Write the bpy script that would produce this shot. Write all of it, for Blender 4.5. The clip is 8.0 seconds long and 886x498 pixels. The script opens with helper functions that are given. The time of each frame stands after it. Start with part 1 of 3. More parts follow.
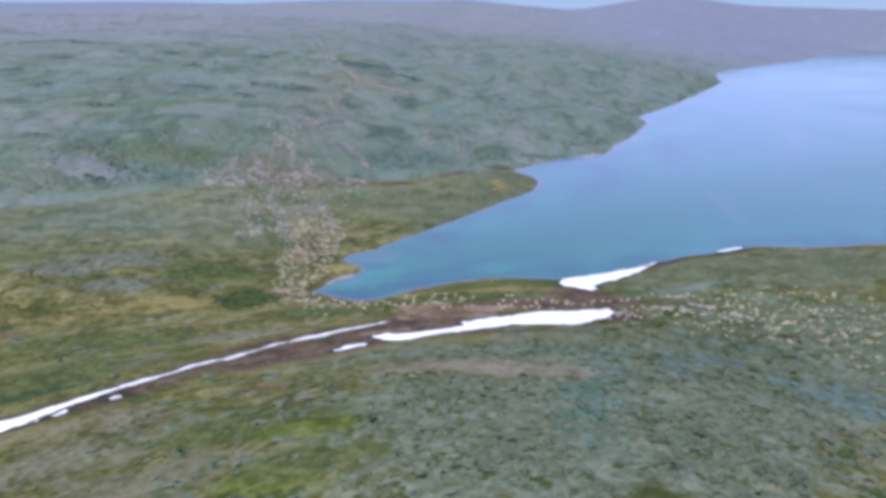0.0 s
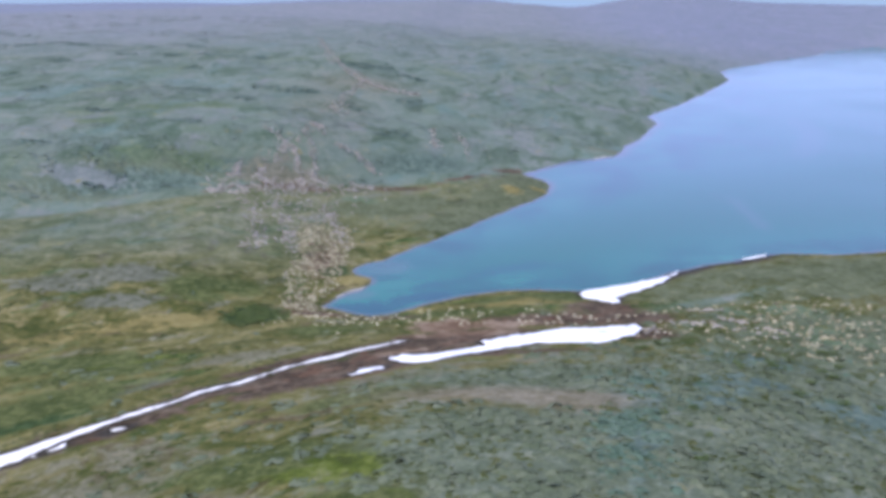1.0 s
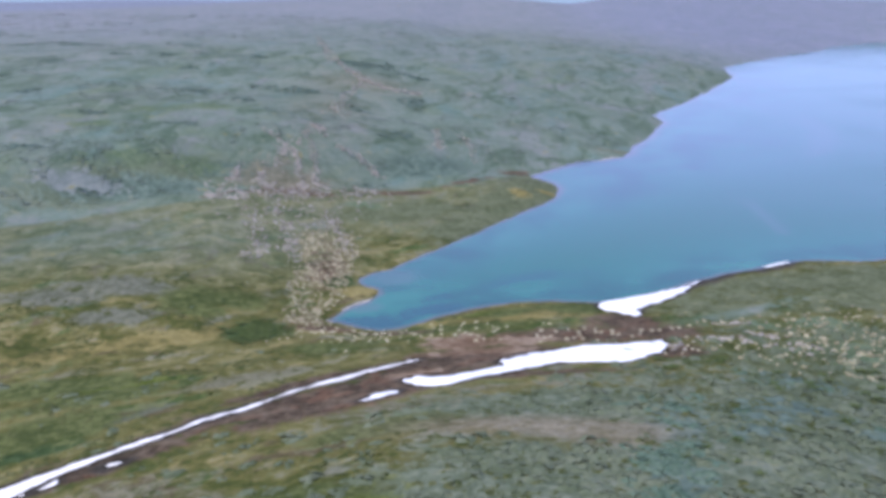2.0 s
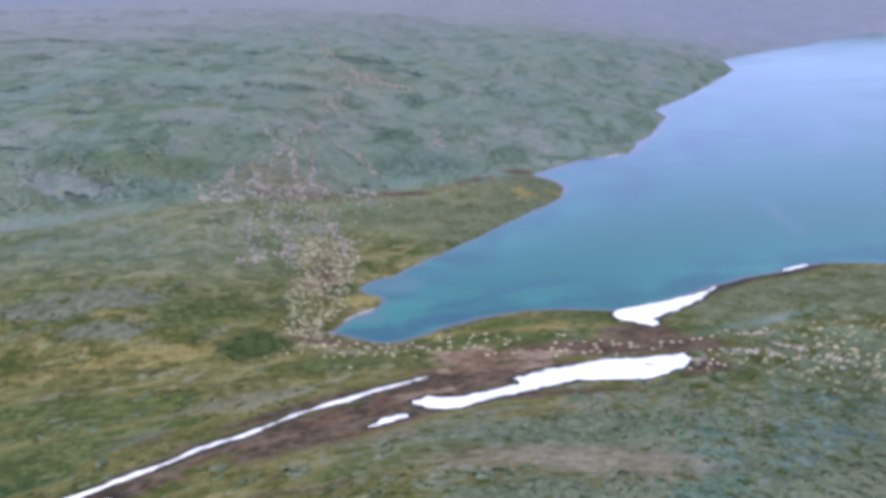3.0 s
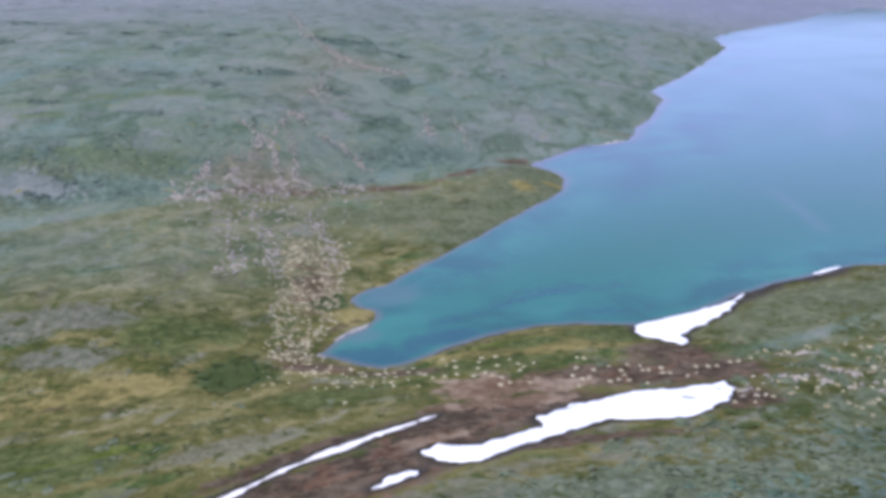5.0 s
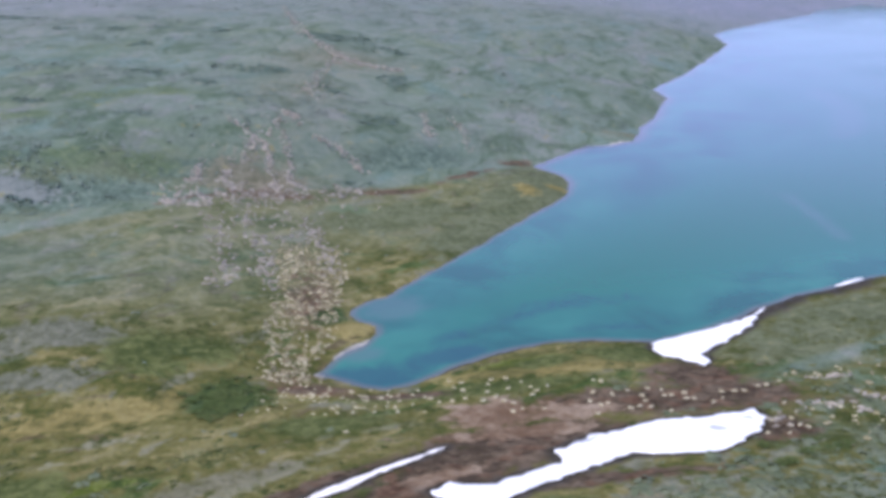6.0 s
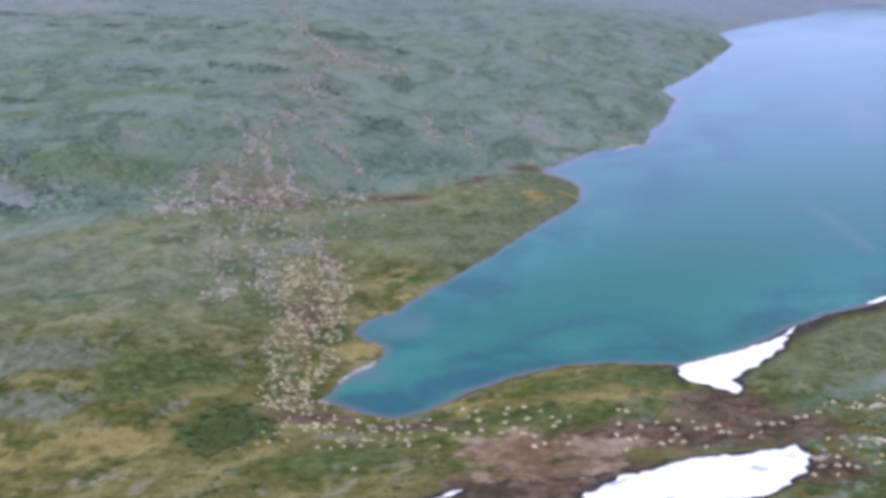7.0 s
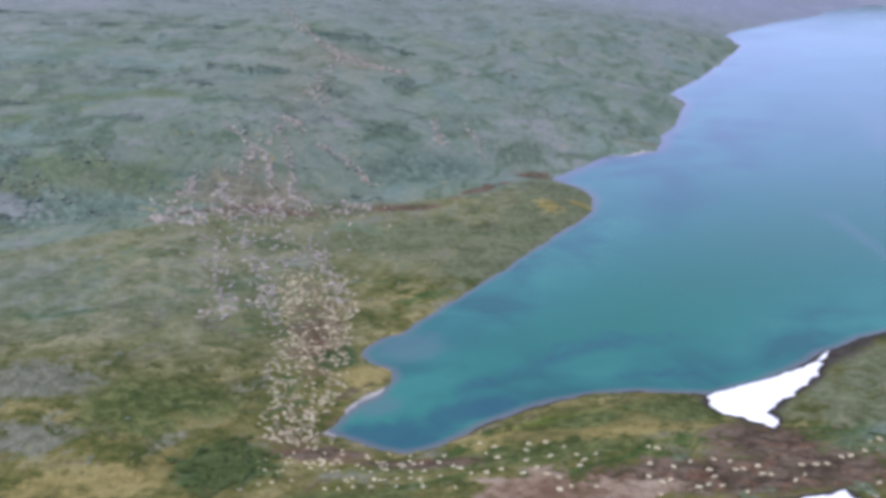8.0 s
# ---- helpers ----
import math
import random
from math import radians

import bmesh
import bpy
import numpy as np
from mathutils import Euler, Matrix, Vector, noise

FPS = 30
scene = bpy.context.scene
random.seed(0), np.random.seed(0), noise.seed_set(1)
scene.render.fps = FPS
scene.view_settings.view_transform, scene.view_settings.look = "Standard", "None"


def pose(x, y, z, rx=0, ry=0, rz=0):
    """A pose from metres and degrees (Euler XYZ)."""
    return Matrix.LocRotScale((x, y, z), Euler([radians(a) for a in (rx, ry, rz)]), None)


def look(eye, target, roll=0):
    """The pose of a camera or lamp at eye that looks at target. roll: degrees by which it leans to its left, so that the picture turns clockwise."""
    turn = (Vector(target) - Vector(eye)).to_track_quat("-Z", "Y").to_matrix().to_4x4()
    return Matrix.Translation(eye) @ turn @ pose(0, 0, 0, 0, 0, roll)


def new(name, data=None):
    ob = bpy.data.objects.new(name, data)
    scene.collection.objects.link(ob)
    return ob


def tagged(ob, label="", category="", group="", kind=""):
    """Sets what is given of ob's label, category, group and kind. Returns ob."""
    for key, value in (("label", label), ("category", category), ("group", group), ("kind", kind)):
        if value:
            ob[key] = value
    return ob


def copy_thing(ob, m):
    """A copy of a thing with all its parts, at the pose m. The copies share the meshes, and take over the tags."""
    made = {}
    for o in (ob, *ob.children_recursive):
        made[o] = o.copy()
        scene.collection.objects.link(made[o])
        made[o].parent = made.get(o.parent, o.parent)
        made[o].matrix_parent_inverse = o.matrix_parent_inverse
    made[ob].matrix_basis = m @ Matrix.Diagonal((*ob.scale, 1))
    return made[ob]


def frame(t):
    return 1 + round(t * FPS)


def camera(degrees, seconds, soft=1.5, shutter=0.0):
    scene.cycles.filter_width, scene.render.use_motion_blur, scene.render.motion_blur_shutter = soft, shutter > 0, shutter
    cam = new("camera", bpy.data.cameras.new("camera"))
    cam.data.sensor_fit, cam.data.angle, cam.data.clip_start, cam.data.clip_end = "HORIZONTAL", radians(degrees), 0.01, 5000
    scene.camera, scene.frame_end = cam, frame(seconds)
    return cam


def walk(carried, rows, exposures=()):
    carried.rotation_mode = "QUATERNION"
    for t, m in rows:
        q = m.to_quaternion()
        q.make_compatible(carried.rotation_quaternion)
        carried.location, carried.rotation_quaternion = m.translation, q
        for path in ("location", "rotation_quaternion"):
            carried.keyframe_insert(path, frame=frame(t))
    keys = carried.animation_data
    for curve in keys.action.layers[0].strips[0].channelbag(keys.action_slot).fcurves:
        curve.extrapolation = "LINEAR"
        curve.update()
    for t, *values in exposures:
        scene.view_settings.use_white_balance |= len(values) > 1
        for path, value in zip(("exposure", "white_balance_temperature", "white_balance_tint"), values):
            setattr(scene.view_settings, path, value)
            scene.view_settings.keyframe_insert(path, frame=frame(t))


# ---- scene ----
cam = camera(46.0, 8.0, soft=4.3)
PATH = [
    (0, (0.599, 3.841, 93.485), (0.481, 5.777, 92.993), -0.3),
    (0.5, (-2.531, 11.326, 93.739), (-2.648, 13.261, 93.246), -0.5),
    (1, (-5.125, 18.487, 93.897), (-5.241, 20.421, 93.402), -0.7),
    (1.5, (-7.901, 26.043, 94.07), (-8.014, 27.977, 93.572), -0.8),
    (3, (-14.657, 48.34, 94.279), (-14.754, 50.27, 93.765), -1.3),
    (3.5, (-16.603, 56.165, 94.366), (-16.694, 58.093, 93.842), -1.4),
    (4, (-18.209, 63.814, 94.298), (-18.291, 65.74, 93.764), -1.5),
    (4.5, (-19.927, 71.831, 94.442), (-19.996, 73.754, 93.895), -1.6),
    (6, (-25.034, 95.806, 94.091), (-25.078, 97.724, 93.525), -1.4),
    (6.5, (-27.064, 104.094, 94.143), (-27.104, 106.011, 93.573), -1.2),
    (7, (-28.837, 111.997, 94.016), (-28.875, 113.913, 93.444), -1.1),
    (7.5, (-30.749, 120.142, 94.168), (-30.784, 122.057, 93.595), -0.9),
    (8, (-32.639, 127.564, 94.133), (-32.672, 129.479, 93.558), -0.8),
]
walk(cam, [(t, look(eye, target, roll)) for t, eye, target, roll in PATH], exposures=[(0.0, 0.42, 6450, 10), (8.0, 0.40, 6720, 10)])
# Plan of the lake's edge, in metres: south bank from east to west, then the west bank northwards, then the far bank
SOUTH_BANK = [(1500, 520), (700, 440), (330, 402), (200, 392), (140, 385), (110, 378), (92.8, 380), (71.5, 367), (63.4, 363.5),
              (52.5, 355), (41.2, 344.5), (31.7, 337.6), (19.9, 331.4), (13.5, 332.3), (5.3, 333.3), (-3.3, 332.6), (-10.8, 329.6),
              (-18.2, 325.8), (-23.1, 321.1), (-28.9, 317.4), (-33.5, 311.8), (-37.8, 307.5), (-43.1, 305.7), (-48.6, 307.6),
              (-54.4, 311.6), (-59.8, 315.3)]
WEST_BANK = [(-57.3, 323), (-53.8, 329.1), (-50.3, 333.9), (-48, 340.8), (-48.8, 346.1), (-52.9, 348.5), (-55.9, 353.9), (-55.8, 359.8),
             (-52.5, 365.2), (-46.8, 369.7), (-42.9, 378.7), (-31.9, 398.3), (-23.7, 412.9), (-12.6, 434.8), (2.4, 463.4), (12.4, 481.4),
             (16.4, 504.2), (14.2, 517.7), (3.5, 537), (17.9, 559.5), (26, 573), (34, 585), (41, 582), (55.5, 592),
             (62, 614), (65.2, 629.1), (78.2, 660), (87.7, 698.7), (96.7, 724), (95, 768), (127.4, 831.6)]
FAR_BANK = [(169.8, 936.2), (208, 1037.9), (219.9, 1142.6), (251, 1200.7), (285.6, 1243.7), (340.6, 1327.6), (390, 1370), (404, 1432),
            (460, 1470), (495, 1524), (514, 1526), (517, 1480), (640, 1500), (1000, 1560), (1500, 1600)]
LAKE = np.array(SOUTH_BANK + WEST_BANK + FAR_BANK, float)


def step(a, b, v):
    u = np.clip((v - a) / (b - a), 0, 1)
    return u * u * (3 - 2 * u)


def lattice(ix, iy, seed):
    v = np.sin(ix * 127.1 + iy * 311.7 + seed * 74.7) * 43758.5453
    return v - np.floor(v)


def relief(x, y, size, seed=0):
    """Smooth uneven values between -1 and 1, with bumps about size metres across."""
    u, v = x / size, y / size
    i, j = np.floor(u), np.floor(v)
    u, v = u - i, v - j
    u, v = u * u * (3 - 2 * u), v * v * (3 - 2 * v)
    low = lattice(i, j, seed) * (1 - u) + lattice(i + 1, j, seed) * u
    high = lattice(i, j + 1, seed) * (1 - u) + lattice(i + 1, j + 1, seed) * u
    return (low * (1 - v) + high * v) * 2 - 1


def inside(x, y, ring):
    """How far each place lies inside the ring of corners (outside: minus), in metres."""
    near, odd = np.full(x.shape, 1e12), np.zeros(x.shape, bool)
    for (ax, ay), (bx, by) in zip(ring, np.roll(ring, -1, 0)):
        ex, ey = bx - ax, by - ay
        k = np.clip(((x - ax) * ex + (y - ay) * ey) / (ex * ex + ey * ey + 1e-9), 0, 1)
        near = np.minimum(near, (x - ax - k * ex) ** 2 + (y - ay - k * ey) ** 2)
        if ey:
            odd ^= ((ay > y) != (by > y)) & (x < ex * (y - ay) / ey + ax)
    return np.where(odd, 1, -1) * np.sqrt(near)


def mound(x, y, cx, cy, wide, deep, turn=0):
    c, s = math.cos(radians(turn)), math.sin(radians(turn))
    u, v = (x - cx) * c + (y - cy) * s, (y - cy) * c - (x - cx) * s
    return np.exp(-(u / wide) ** 2 - (v / deep) ** 2)


def shore(x, y):
    """Metres from the water's edge, positive in the lake; the edge itself is a little uneven."""
    d = inside(x, y, LAKE)
    return d + (0.5 * relief(x, y, 5, 3) + 0.25 * relief(x, y, 2, 4)) * np.clip(y / 350, 0.6, 4)


def broad(x, y):
    """The land's large forms without the lake."""
    knoll = 23 * mound(x, y, 0, 135, 92, 118)
    plain = 2 + 7 * step(-50, -125, x) * step(270, 350, y) + 3 * step(380, 470, y)
    s = -0.596 * (x - 7.6) + 0.803 * (y - 547)
    up = np.maximum(s - 45, 0)
    fell = 17 * step(0, 45, s) + 38 * (1 - np.exp(-up / 430)) - 45 * step(900, 3200, up)
    far = 15 * mound(x, y, 274, 1930, 240, 260) + 10 * mound(x, y, -10, 1800, 150, 300)
    far = far - 2 * mound(x, y, 800, 2050, 420, 500) - 13 * mound(x, y, -820, 1750, 420, 500) + 46 * mound(x, y, -1650, 3900, 1100, 500)
    dip = 80 * step(1900, 3300, y) * step(-140, 200, x - 0.02 * y) + 30 * step(2400, 4200, y) * step(300, -500, x)
    far = far - dip - 12 * mound(x, y, 110, 2100, 75, 700) + 28 * mound(x, y, 328, 2350, 95, 330) + 8 * mound(x, y, -75, 2300, 70, 250) - 3 * mound(x, y, 900, 2400, 420, 700)
    return knoll + plain + fell + far + 2.2 * relief(x, y, 140, 5) * step(350, 600, y) + 7 * relief(x, y, 420, 6) * step(700, 1300, y)


def height(x, y):
    """The ground's height over the lake's water."""
    d = shore(x, y)
    out = np.maximum(-d, 0)
    land = (broad(x, y) + 0.7 * relief(x, y, 26, 7)) * (1 - np.exp(-out / (26 + 45 * step(500, 620, y) + 0.15 * np.maximum(y - 560, 0))))
    rough = 0.3 * relief(x, y, 9, 8) + 0.16 * relief(x, y, 3.7, 9) + step(380, 520, y) * (0.55 * relief(x, y, 19, 10) + 0.2 * relief(x, y, 8, 11))
    land = np.maximum(land + rough * (1 - np.exp(-out / 8)), -60 * step(1700, 2600, y)) + 0.35 * (1 - np.exp(-out / 1.2)) + 0.02 * np.minimum(out, 20)
    # bed kept shallower by the far bank, which widens the pale rim
    return np.where(d > 0, -np.minimum((0.10 - 0.065 * step(420, 560, y)) * d, 6.0), land)

# ---- light ----
world = bpy.data.worlds.new("overcast_sky")
scene.world = world
world.use_nodes = True
wn = world.node_tree.nodes
sky = wn.new("ShaderNodeTexSky")
sky.sky_type, sky.sun_disc = "NISHITA", False
sky.sun_elevation, sky.sun_rotation = radians(52), radians(-132)
sky.altitude, sky.air_density, sky.dust_density, sky.ozone_density = 600, 1.3, 1.6, 3.0
wn["Background"].inputs["Strength"].default_value = 0.13
veil = wn.new("ShaderNodeMix")  # thin even cloud over the clear sky
veil.data_type = "RGBA"
veil.inputs["Factor"].default_value = 0.85
veil.inputs[7].default_value = (4.4, 5.15, 10.3, 1)
world.node_tree.links.new(sky.outputs[0], veil.inputs[6])
haze = wn.new("ShaderNodeMix")  # the cloud is dull at the horizon, brightest just above it
haze.data_type, haze.blend_type = "RGBA", "MULTIPLY"
haze.inputs["Factor"].default_value = 1
aim, split, fade = wn.new("ShaderNodeTexCoord"), wn.new("ShaderNodeSeparateXYZ"), wn.new("ShaderNodeValToRGB")
stops = ((0.0, (0.55, 0.66, 0.54)), (0.03, (1.06, 1.20, 1.12)), (0.06, (1.00, 1.12, 1.08)), (0.10, (0.98, 1.0, 1.08)), (0.19, (0.92, 0.90, 1.02)), (0.34, (0.66, 0.81, 0.80)), (0.75, (1, 1, 1)))
while len(fade.color_ramp.elements) < len(stops):
    fade.color_ramp.elements.new(0.5)
for one, (at, tone) in zip(fade.color_ramp.elements, stops):
    one.position, one.color = at, (*tone, 1)
world.node_tree.links.new(aim.outputs["Generated"], split.inputs[0])
world.node_tree.links.new(split.outputs["Z"], fade.inputs[0])
world.node_tree.links.new(veil.outputs[2], haze.inputs[6])
world.node_tree.links.new(fade.outputs[0], haze.inputs[7])
world.node_tree.links.new(haze.outputs[2], wn["Background"].inputs[0])
sun = new("sun", bpy.data.lights.new("sun", "SUN"))
sun.data.energy, sun.data.angle, sun.data.color = 2.4, radians(14), (1.0, 0.91, 0.70)
sun.matrix_world = look((-120, -110, 210), (0, 0, 0))


# ---- materials ----
class Paint:
    """Short ways to wire one node material."""

    def __init__(self, name):
        self.mat = bpy.data.materials.new(name)
        self.mat.use_nodes = True
        self.tree = self.mat.node_tree
        self.bsdf = self.tree.nodes["Principled BSDF"]
        self.place = self.node("ShaderNodeNewGeometry").outputs["Position"]

    def node(self, kind, **values):
        n = self.tree.nodes.new(kind)
        for key, value in values.items():
            if key == "operation":
                n.operation = value
            elif key == "data_type":
                n.data_type = value
        return n

    def wire(self, a, b):
        self.tree.links.new(a, b)

    def noise(self, scale, detail=4.0, rough=0.6, place=None, distort=0.0):
        n = self.node("ShaderNodeTexNoise")
        n.inputs["Scale"].default_value, n.inputs["Detail"].default_value = scale, detail
        n.inputs["Roughness"].default_value, n.inputs["Distortion"].default_value = rough, distort
        self.wire(place or self.place, n.inputs["Vector"])
        return n.outputs["Fac"]

    def along(self, degrees, stretch):
        """Coordinates turned about z and stretched, so that patches run in one direction."""
        turn = self.node("ShaderNodeVectorRotate")
        turn.inputs["Angle"].default_value = radians(-degrees)
        self.wire(self.place, turn.inputs["Vector"])
        scale = self.node("ShaderNodeVectorMath", operation="MULTIPLY")
        scale.inputs[1].default_value = (1 / stretch, 1, 1)
        self.wire(turn.outputs[0], scale.inputs[0])
        return scale.outputs[0]

    def attr(self, name):
        n = self.node("ShaderNodeAttribute")
        n.attribute_name = name
        return n.outputs["Fac"]

    def math(self, operation, a, b=0.0, c=0.0):
        n = self.node("ShaderNodeMath", operation=operation)
        for socket, v in zip(n.inputs, (a, b, c)):
            if isinstance(v, (int, float)):
                socket.default_value = v
            else:
                self.wire(v, socket)
        return n.outputs[0]

    def between(self, v, low, high):
        n = self.node("ShaderNodeMapRange")
        n.interpolation_type = "SMOOTHSTEP"
        n.inputs["From Min"].default_value, n.inputs["From Max"].default_value = low, high
        self.wire(v, n.inputs["Value"])
        return n.outputs[0]

    def ramp(self, v, *stops):
        n = self.node("ShaderNodeValToRGB")
        e = n.color_ramp.elements
        while len(e) < len(stops):
            e.new(0.5)
        for one, (at, colour) in zip(e, stops):
            one.position, one.color = at, (*colour, 1)
        self.wire(v, n.inputs[0])
        return n.outputs[0]

    def mix(self, f, a, b):
        n = self.node("ShaderNodeMix", data_type="RGBA")
        for socket, v in ((n.inputs["Factor"], f), (n.inputs[6], a), (n.inputs[7], b)):
            if isinstance(v, (int, float)):
                socket.default_value = v
            elif isinstance(v, tuple):
                socket.default_value = (*v, 1)
            else:
                self.wire(v, socket)
        return n.outputs[2]

    def bump(self, v, strength, distance):
        n = self.node("ShaderNodeBump")
        n.inputs["Strength"].default_value, n.inputs["Distance"].default_value = strength, distance
        self.wire(v, n.inputs["Height"])
        self.wire(n.outputs[0], self.bsdf.inputs["Normal"])

    def done(self, colour, rough, shine=0.3):
        if isinstance(colour, tuple):
            self.bsdf.inputs["Base Color"].default_value = (*colour, 1)
        else:
            self.wire(colour, self.bsdf.inputs["Base Color"])
        if isinstance(rough, (int, float)):
            self.bsdf.inputs["Roughness"].default_value = rough
        else:
            self.wire(rough, self.bsdf.inputs["Roughness"])
        self.bsdf.inputs["Specular IOR Level"].default_value = shine
        return self.mat


def tundra():
    p = Paint("tundra_ground")
    broad_patch, patch = p.noise(0.028, 4, 0.6, distort=0.8), p.noise(0.11, 4, 0.62, distort=0.6)
    clump, grain = p.noise(0.42, 4, 0.65), p.noise(1.5, 3, 0.7)
    flow, gullies = p.along(38, 2.0), p.along(80, 2.2)

    def blend(a, b, c):
        v = p.math("ADD", p.math("MULTIPLY", broad_patch, a), p.math("ADD", p.math("MULTIPLY", patch, b), p.math("MULTIPLY", clump, c)))
        return p.between(v, 0.385, 0.615)

    mottle, fine = blend(0.28, 0.42, 0.30), blend(0.1, 0.35, 0.55)
    wear = p.math("ADD", p.math("SUBTRACT", patch, 0.5), p.math("MULTIPLY", p.math("SUBTRACT", clump, 0.5), 0.6))

    def stand(scale, low, high, place=None, ragged=0.22):
        """Where one kind of plant grows in patches about 1 / scale metres across, with ragged edges."""
        v = p.math("ADD", p.noise(scale, 5, 0.62, place, 1.1), p.math("MULTIPLY", wear, ragged))
        return p.between(v, low, high)

    colour = p.ramp(mottle, (0.0, (0.048, 0.060, 0.016)), (0.22, (0.090, 0.096, 0.028)), (0.42, (0.120, 0.108, 0.036)), (0.58, (0.132, 0.130, 0.046)),
                    (0.76, (0.174, 0.154, 0.058)), (1.0, (0.192, 0.186, 0.086)))
    colour = p.mix(stand(0.060, 0.55, 0.63, flow), colour, p.ramp(fine, (0.0, (0.030, 0.054, 0.014)), (0.5, (0.056, 0.086, 0.024)), (1.0, (0.092, 0.124, 0.040))))
    colour = p.mix(stand(0.083, 0.57, 0.64, flow), colour, p.ramp(fine, (0.0, (0.138, 0.120, 0.044)), (0.5, (0.190, 0.166, 0.066)), (1.0, (0.246, 0.216, 0.098))))
    colour = p.mix(stand(0.071, 0.58, 0.65, flow), colour, p.ramp(fine, (0.0, (0.104, 0.108, 0.062)), (0.5, (0.148, 0.150, 0.096)), (1.0, (0.192, 0.190, 0.134))))
    colour = p.mix(p.math("MULTIPLY", stand(0.094, 0.58, 0.65, flow), 0.85), colour, p.ramp(fine, (0.0, (0.066, 0.050, 0.026)), (0.5, (0.098, 0.078, 0.042)), (1.0, (0.140, 0.114, 0.066))))
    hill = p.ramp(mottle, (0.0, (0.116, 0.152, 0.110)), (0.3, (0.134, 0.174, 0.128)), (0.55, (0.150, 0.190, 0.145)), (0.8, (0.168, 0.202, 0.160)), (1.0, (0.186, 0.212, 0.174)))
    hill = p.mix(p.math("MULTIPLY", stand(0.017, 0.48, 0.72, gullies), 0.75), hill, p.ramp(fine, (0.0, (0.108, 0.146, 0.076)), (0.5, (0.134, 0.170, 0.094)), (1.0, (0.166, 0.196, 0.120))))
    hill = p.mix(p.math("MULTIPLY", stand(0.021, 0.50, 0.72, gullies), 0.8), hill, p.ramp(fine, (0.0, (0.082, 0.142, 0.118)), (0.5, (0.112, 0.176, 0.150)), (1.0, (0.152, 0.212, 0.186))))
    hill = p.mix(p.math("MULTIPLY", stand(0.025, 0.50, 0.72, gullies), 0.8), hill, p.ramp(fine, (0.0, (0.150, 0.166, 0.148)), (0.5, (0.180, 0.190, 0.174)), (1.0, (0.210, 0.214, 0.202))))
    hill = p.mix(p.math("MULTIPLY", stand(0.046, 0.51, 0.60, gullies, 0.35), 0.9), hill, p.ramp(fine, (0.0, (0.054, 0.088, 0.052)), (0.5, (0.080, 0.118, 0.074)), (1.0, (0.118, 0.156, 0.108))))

    def grow(colour, kinds):
        """Lays each kind of ground (its map, how ragged its edge is, its tone) over the last."""
        for name, spread, tone in kinds:
            edge = p.math("ADD", p.attr(name), p.math("MULTIPLY", wear, spread * 1.6))
            even = p.math("ADD", p.attr(name), p.math("MULTIPLY", wear, 0.35))
            colour = p.mix(p.between(even, 0.0, 1.0) if name in ("fell", "far_haze", "slope", "gravel") else p.between(edge, 0.30, 0.66), colour, tone)
        return colour

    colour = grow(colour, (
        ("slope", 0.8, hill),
        # fells and far ridges: distance haze is put into these grey-blue ground colours
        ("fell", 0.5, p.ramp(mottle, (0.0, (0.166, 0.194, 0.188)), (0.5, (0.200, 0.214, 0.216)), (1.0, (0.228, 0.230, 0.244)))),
        ("far_haze", 0.5, p.ramp(mottle, (0.0, (0.160, 0.190, 0.210)), (0.5, (0.188, 0.206, 0.242)), (1.0, (0.212, 0.222, 0.272)))),
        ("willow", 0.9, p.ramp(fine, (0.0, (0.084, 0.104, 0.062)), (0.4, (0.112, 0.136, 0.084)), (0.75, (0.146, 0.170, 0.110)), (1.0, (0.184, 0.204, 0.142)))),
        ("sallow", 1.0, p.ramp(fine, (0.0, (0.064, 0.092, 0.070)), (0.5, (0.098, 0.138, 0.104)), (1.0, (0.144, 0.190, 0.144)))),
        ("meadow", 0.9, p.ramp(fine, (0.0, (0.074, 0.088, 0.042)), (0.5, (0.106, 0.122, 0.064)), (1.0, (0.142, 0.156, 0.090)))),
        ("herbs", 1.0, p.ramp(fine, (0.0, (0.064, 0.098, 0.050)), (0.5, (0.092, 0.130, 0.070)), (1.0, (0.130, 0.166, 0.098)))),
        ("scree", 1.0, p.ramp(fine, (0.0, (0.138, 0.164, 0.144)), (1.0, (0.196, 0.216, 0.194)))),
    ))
    colour = grow(colour, (
        ("lichen", 1.0, p.ramp(fine, (0.0, (0.086, 0.094, 0.058)), (0.5, (0.122, 0.128, 0.086)), (1.0, (0.164, 0.166, 0.120)))),
        ("straw", 0.8, p.ramp(fine, (0.0, (0.138, 0.138, 0.076)), (0.5, (0.180, 0.178, 0.106)), (1.0, (0.226, 0.220, 0.144)))),
        ("ochre", 1.3, p.ramp(mottle, (0.0, (0.105, 0.098, 0.034)), (0.45, (0.184, 0.156, 0.056)), (1.0, (0.266, 0.224, 0.090)))),
        ("sedge", 1.2, p.ramp(fine, (0.0, (0.060, 0.084, 0.014)), (0.5, (0.104, 0.130, 0.026)), (1.0, (0.164, 0.184, 0.056)))),
        ("heath", 0.8, p.ramp(fine, (0.0, (0.082, 0.088, 0.046)), (0.5, (0.128, 0.124, 0.072)), (1.0, (0.175, 0.168, 0.106)))),
        ("crowberry", 0.6, p.ramp(fine, (0.0, (0.026, 0.048, 0.016)), (0.5, (0.046, 0.074, 0.026)), (1.0, (0.076, 0.108, 0.044)))),
        ("moss", 0.9, p.ramp(fine, (0.0, (0.044, 0.060, 0.018)), (0.5, (0.080, 0.096, 0.032)), (1.0, (0.128, 0.142, 0.052)))),
    ))
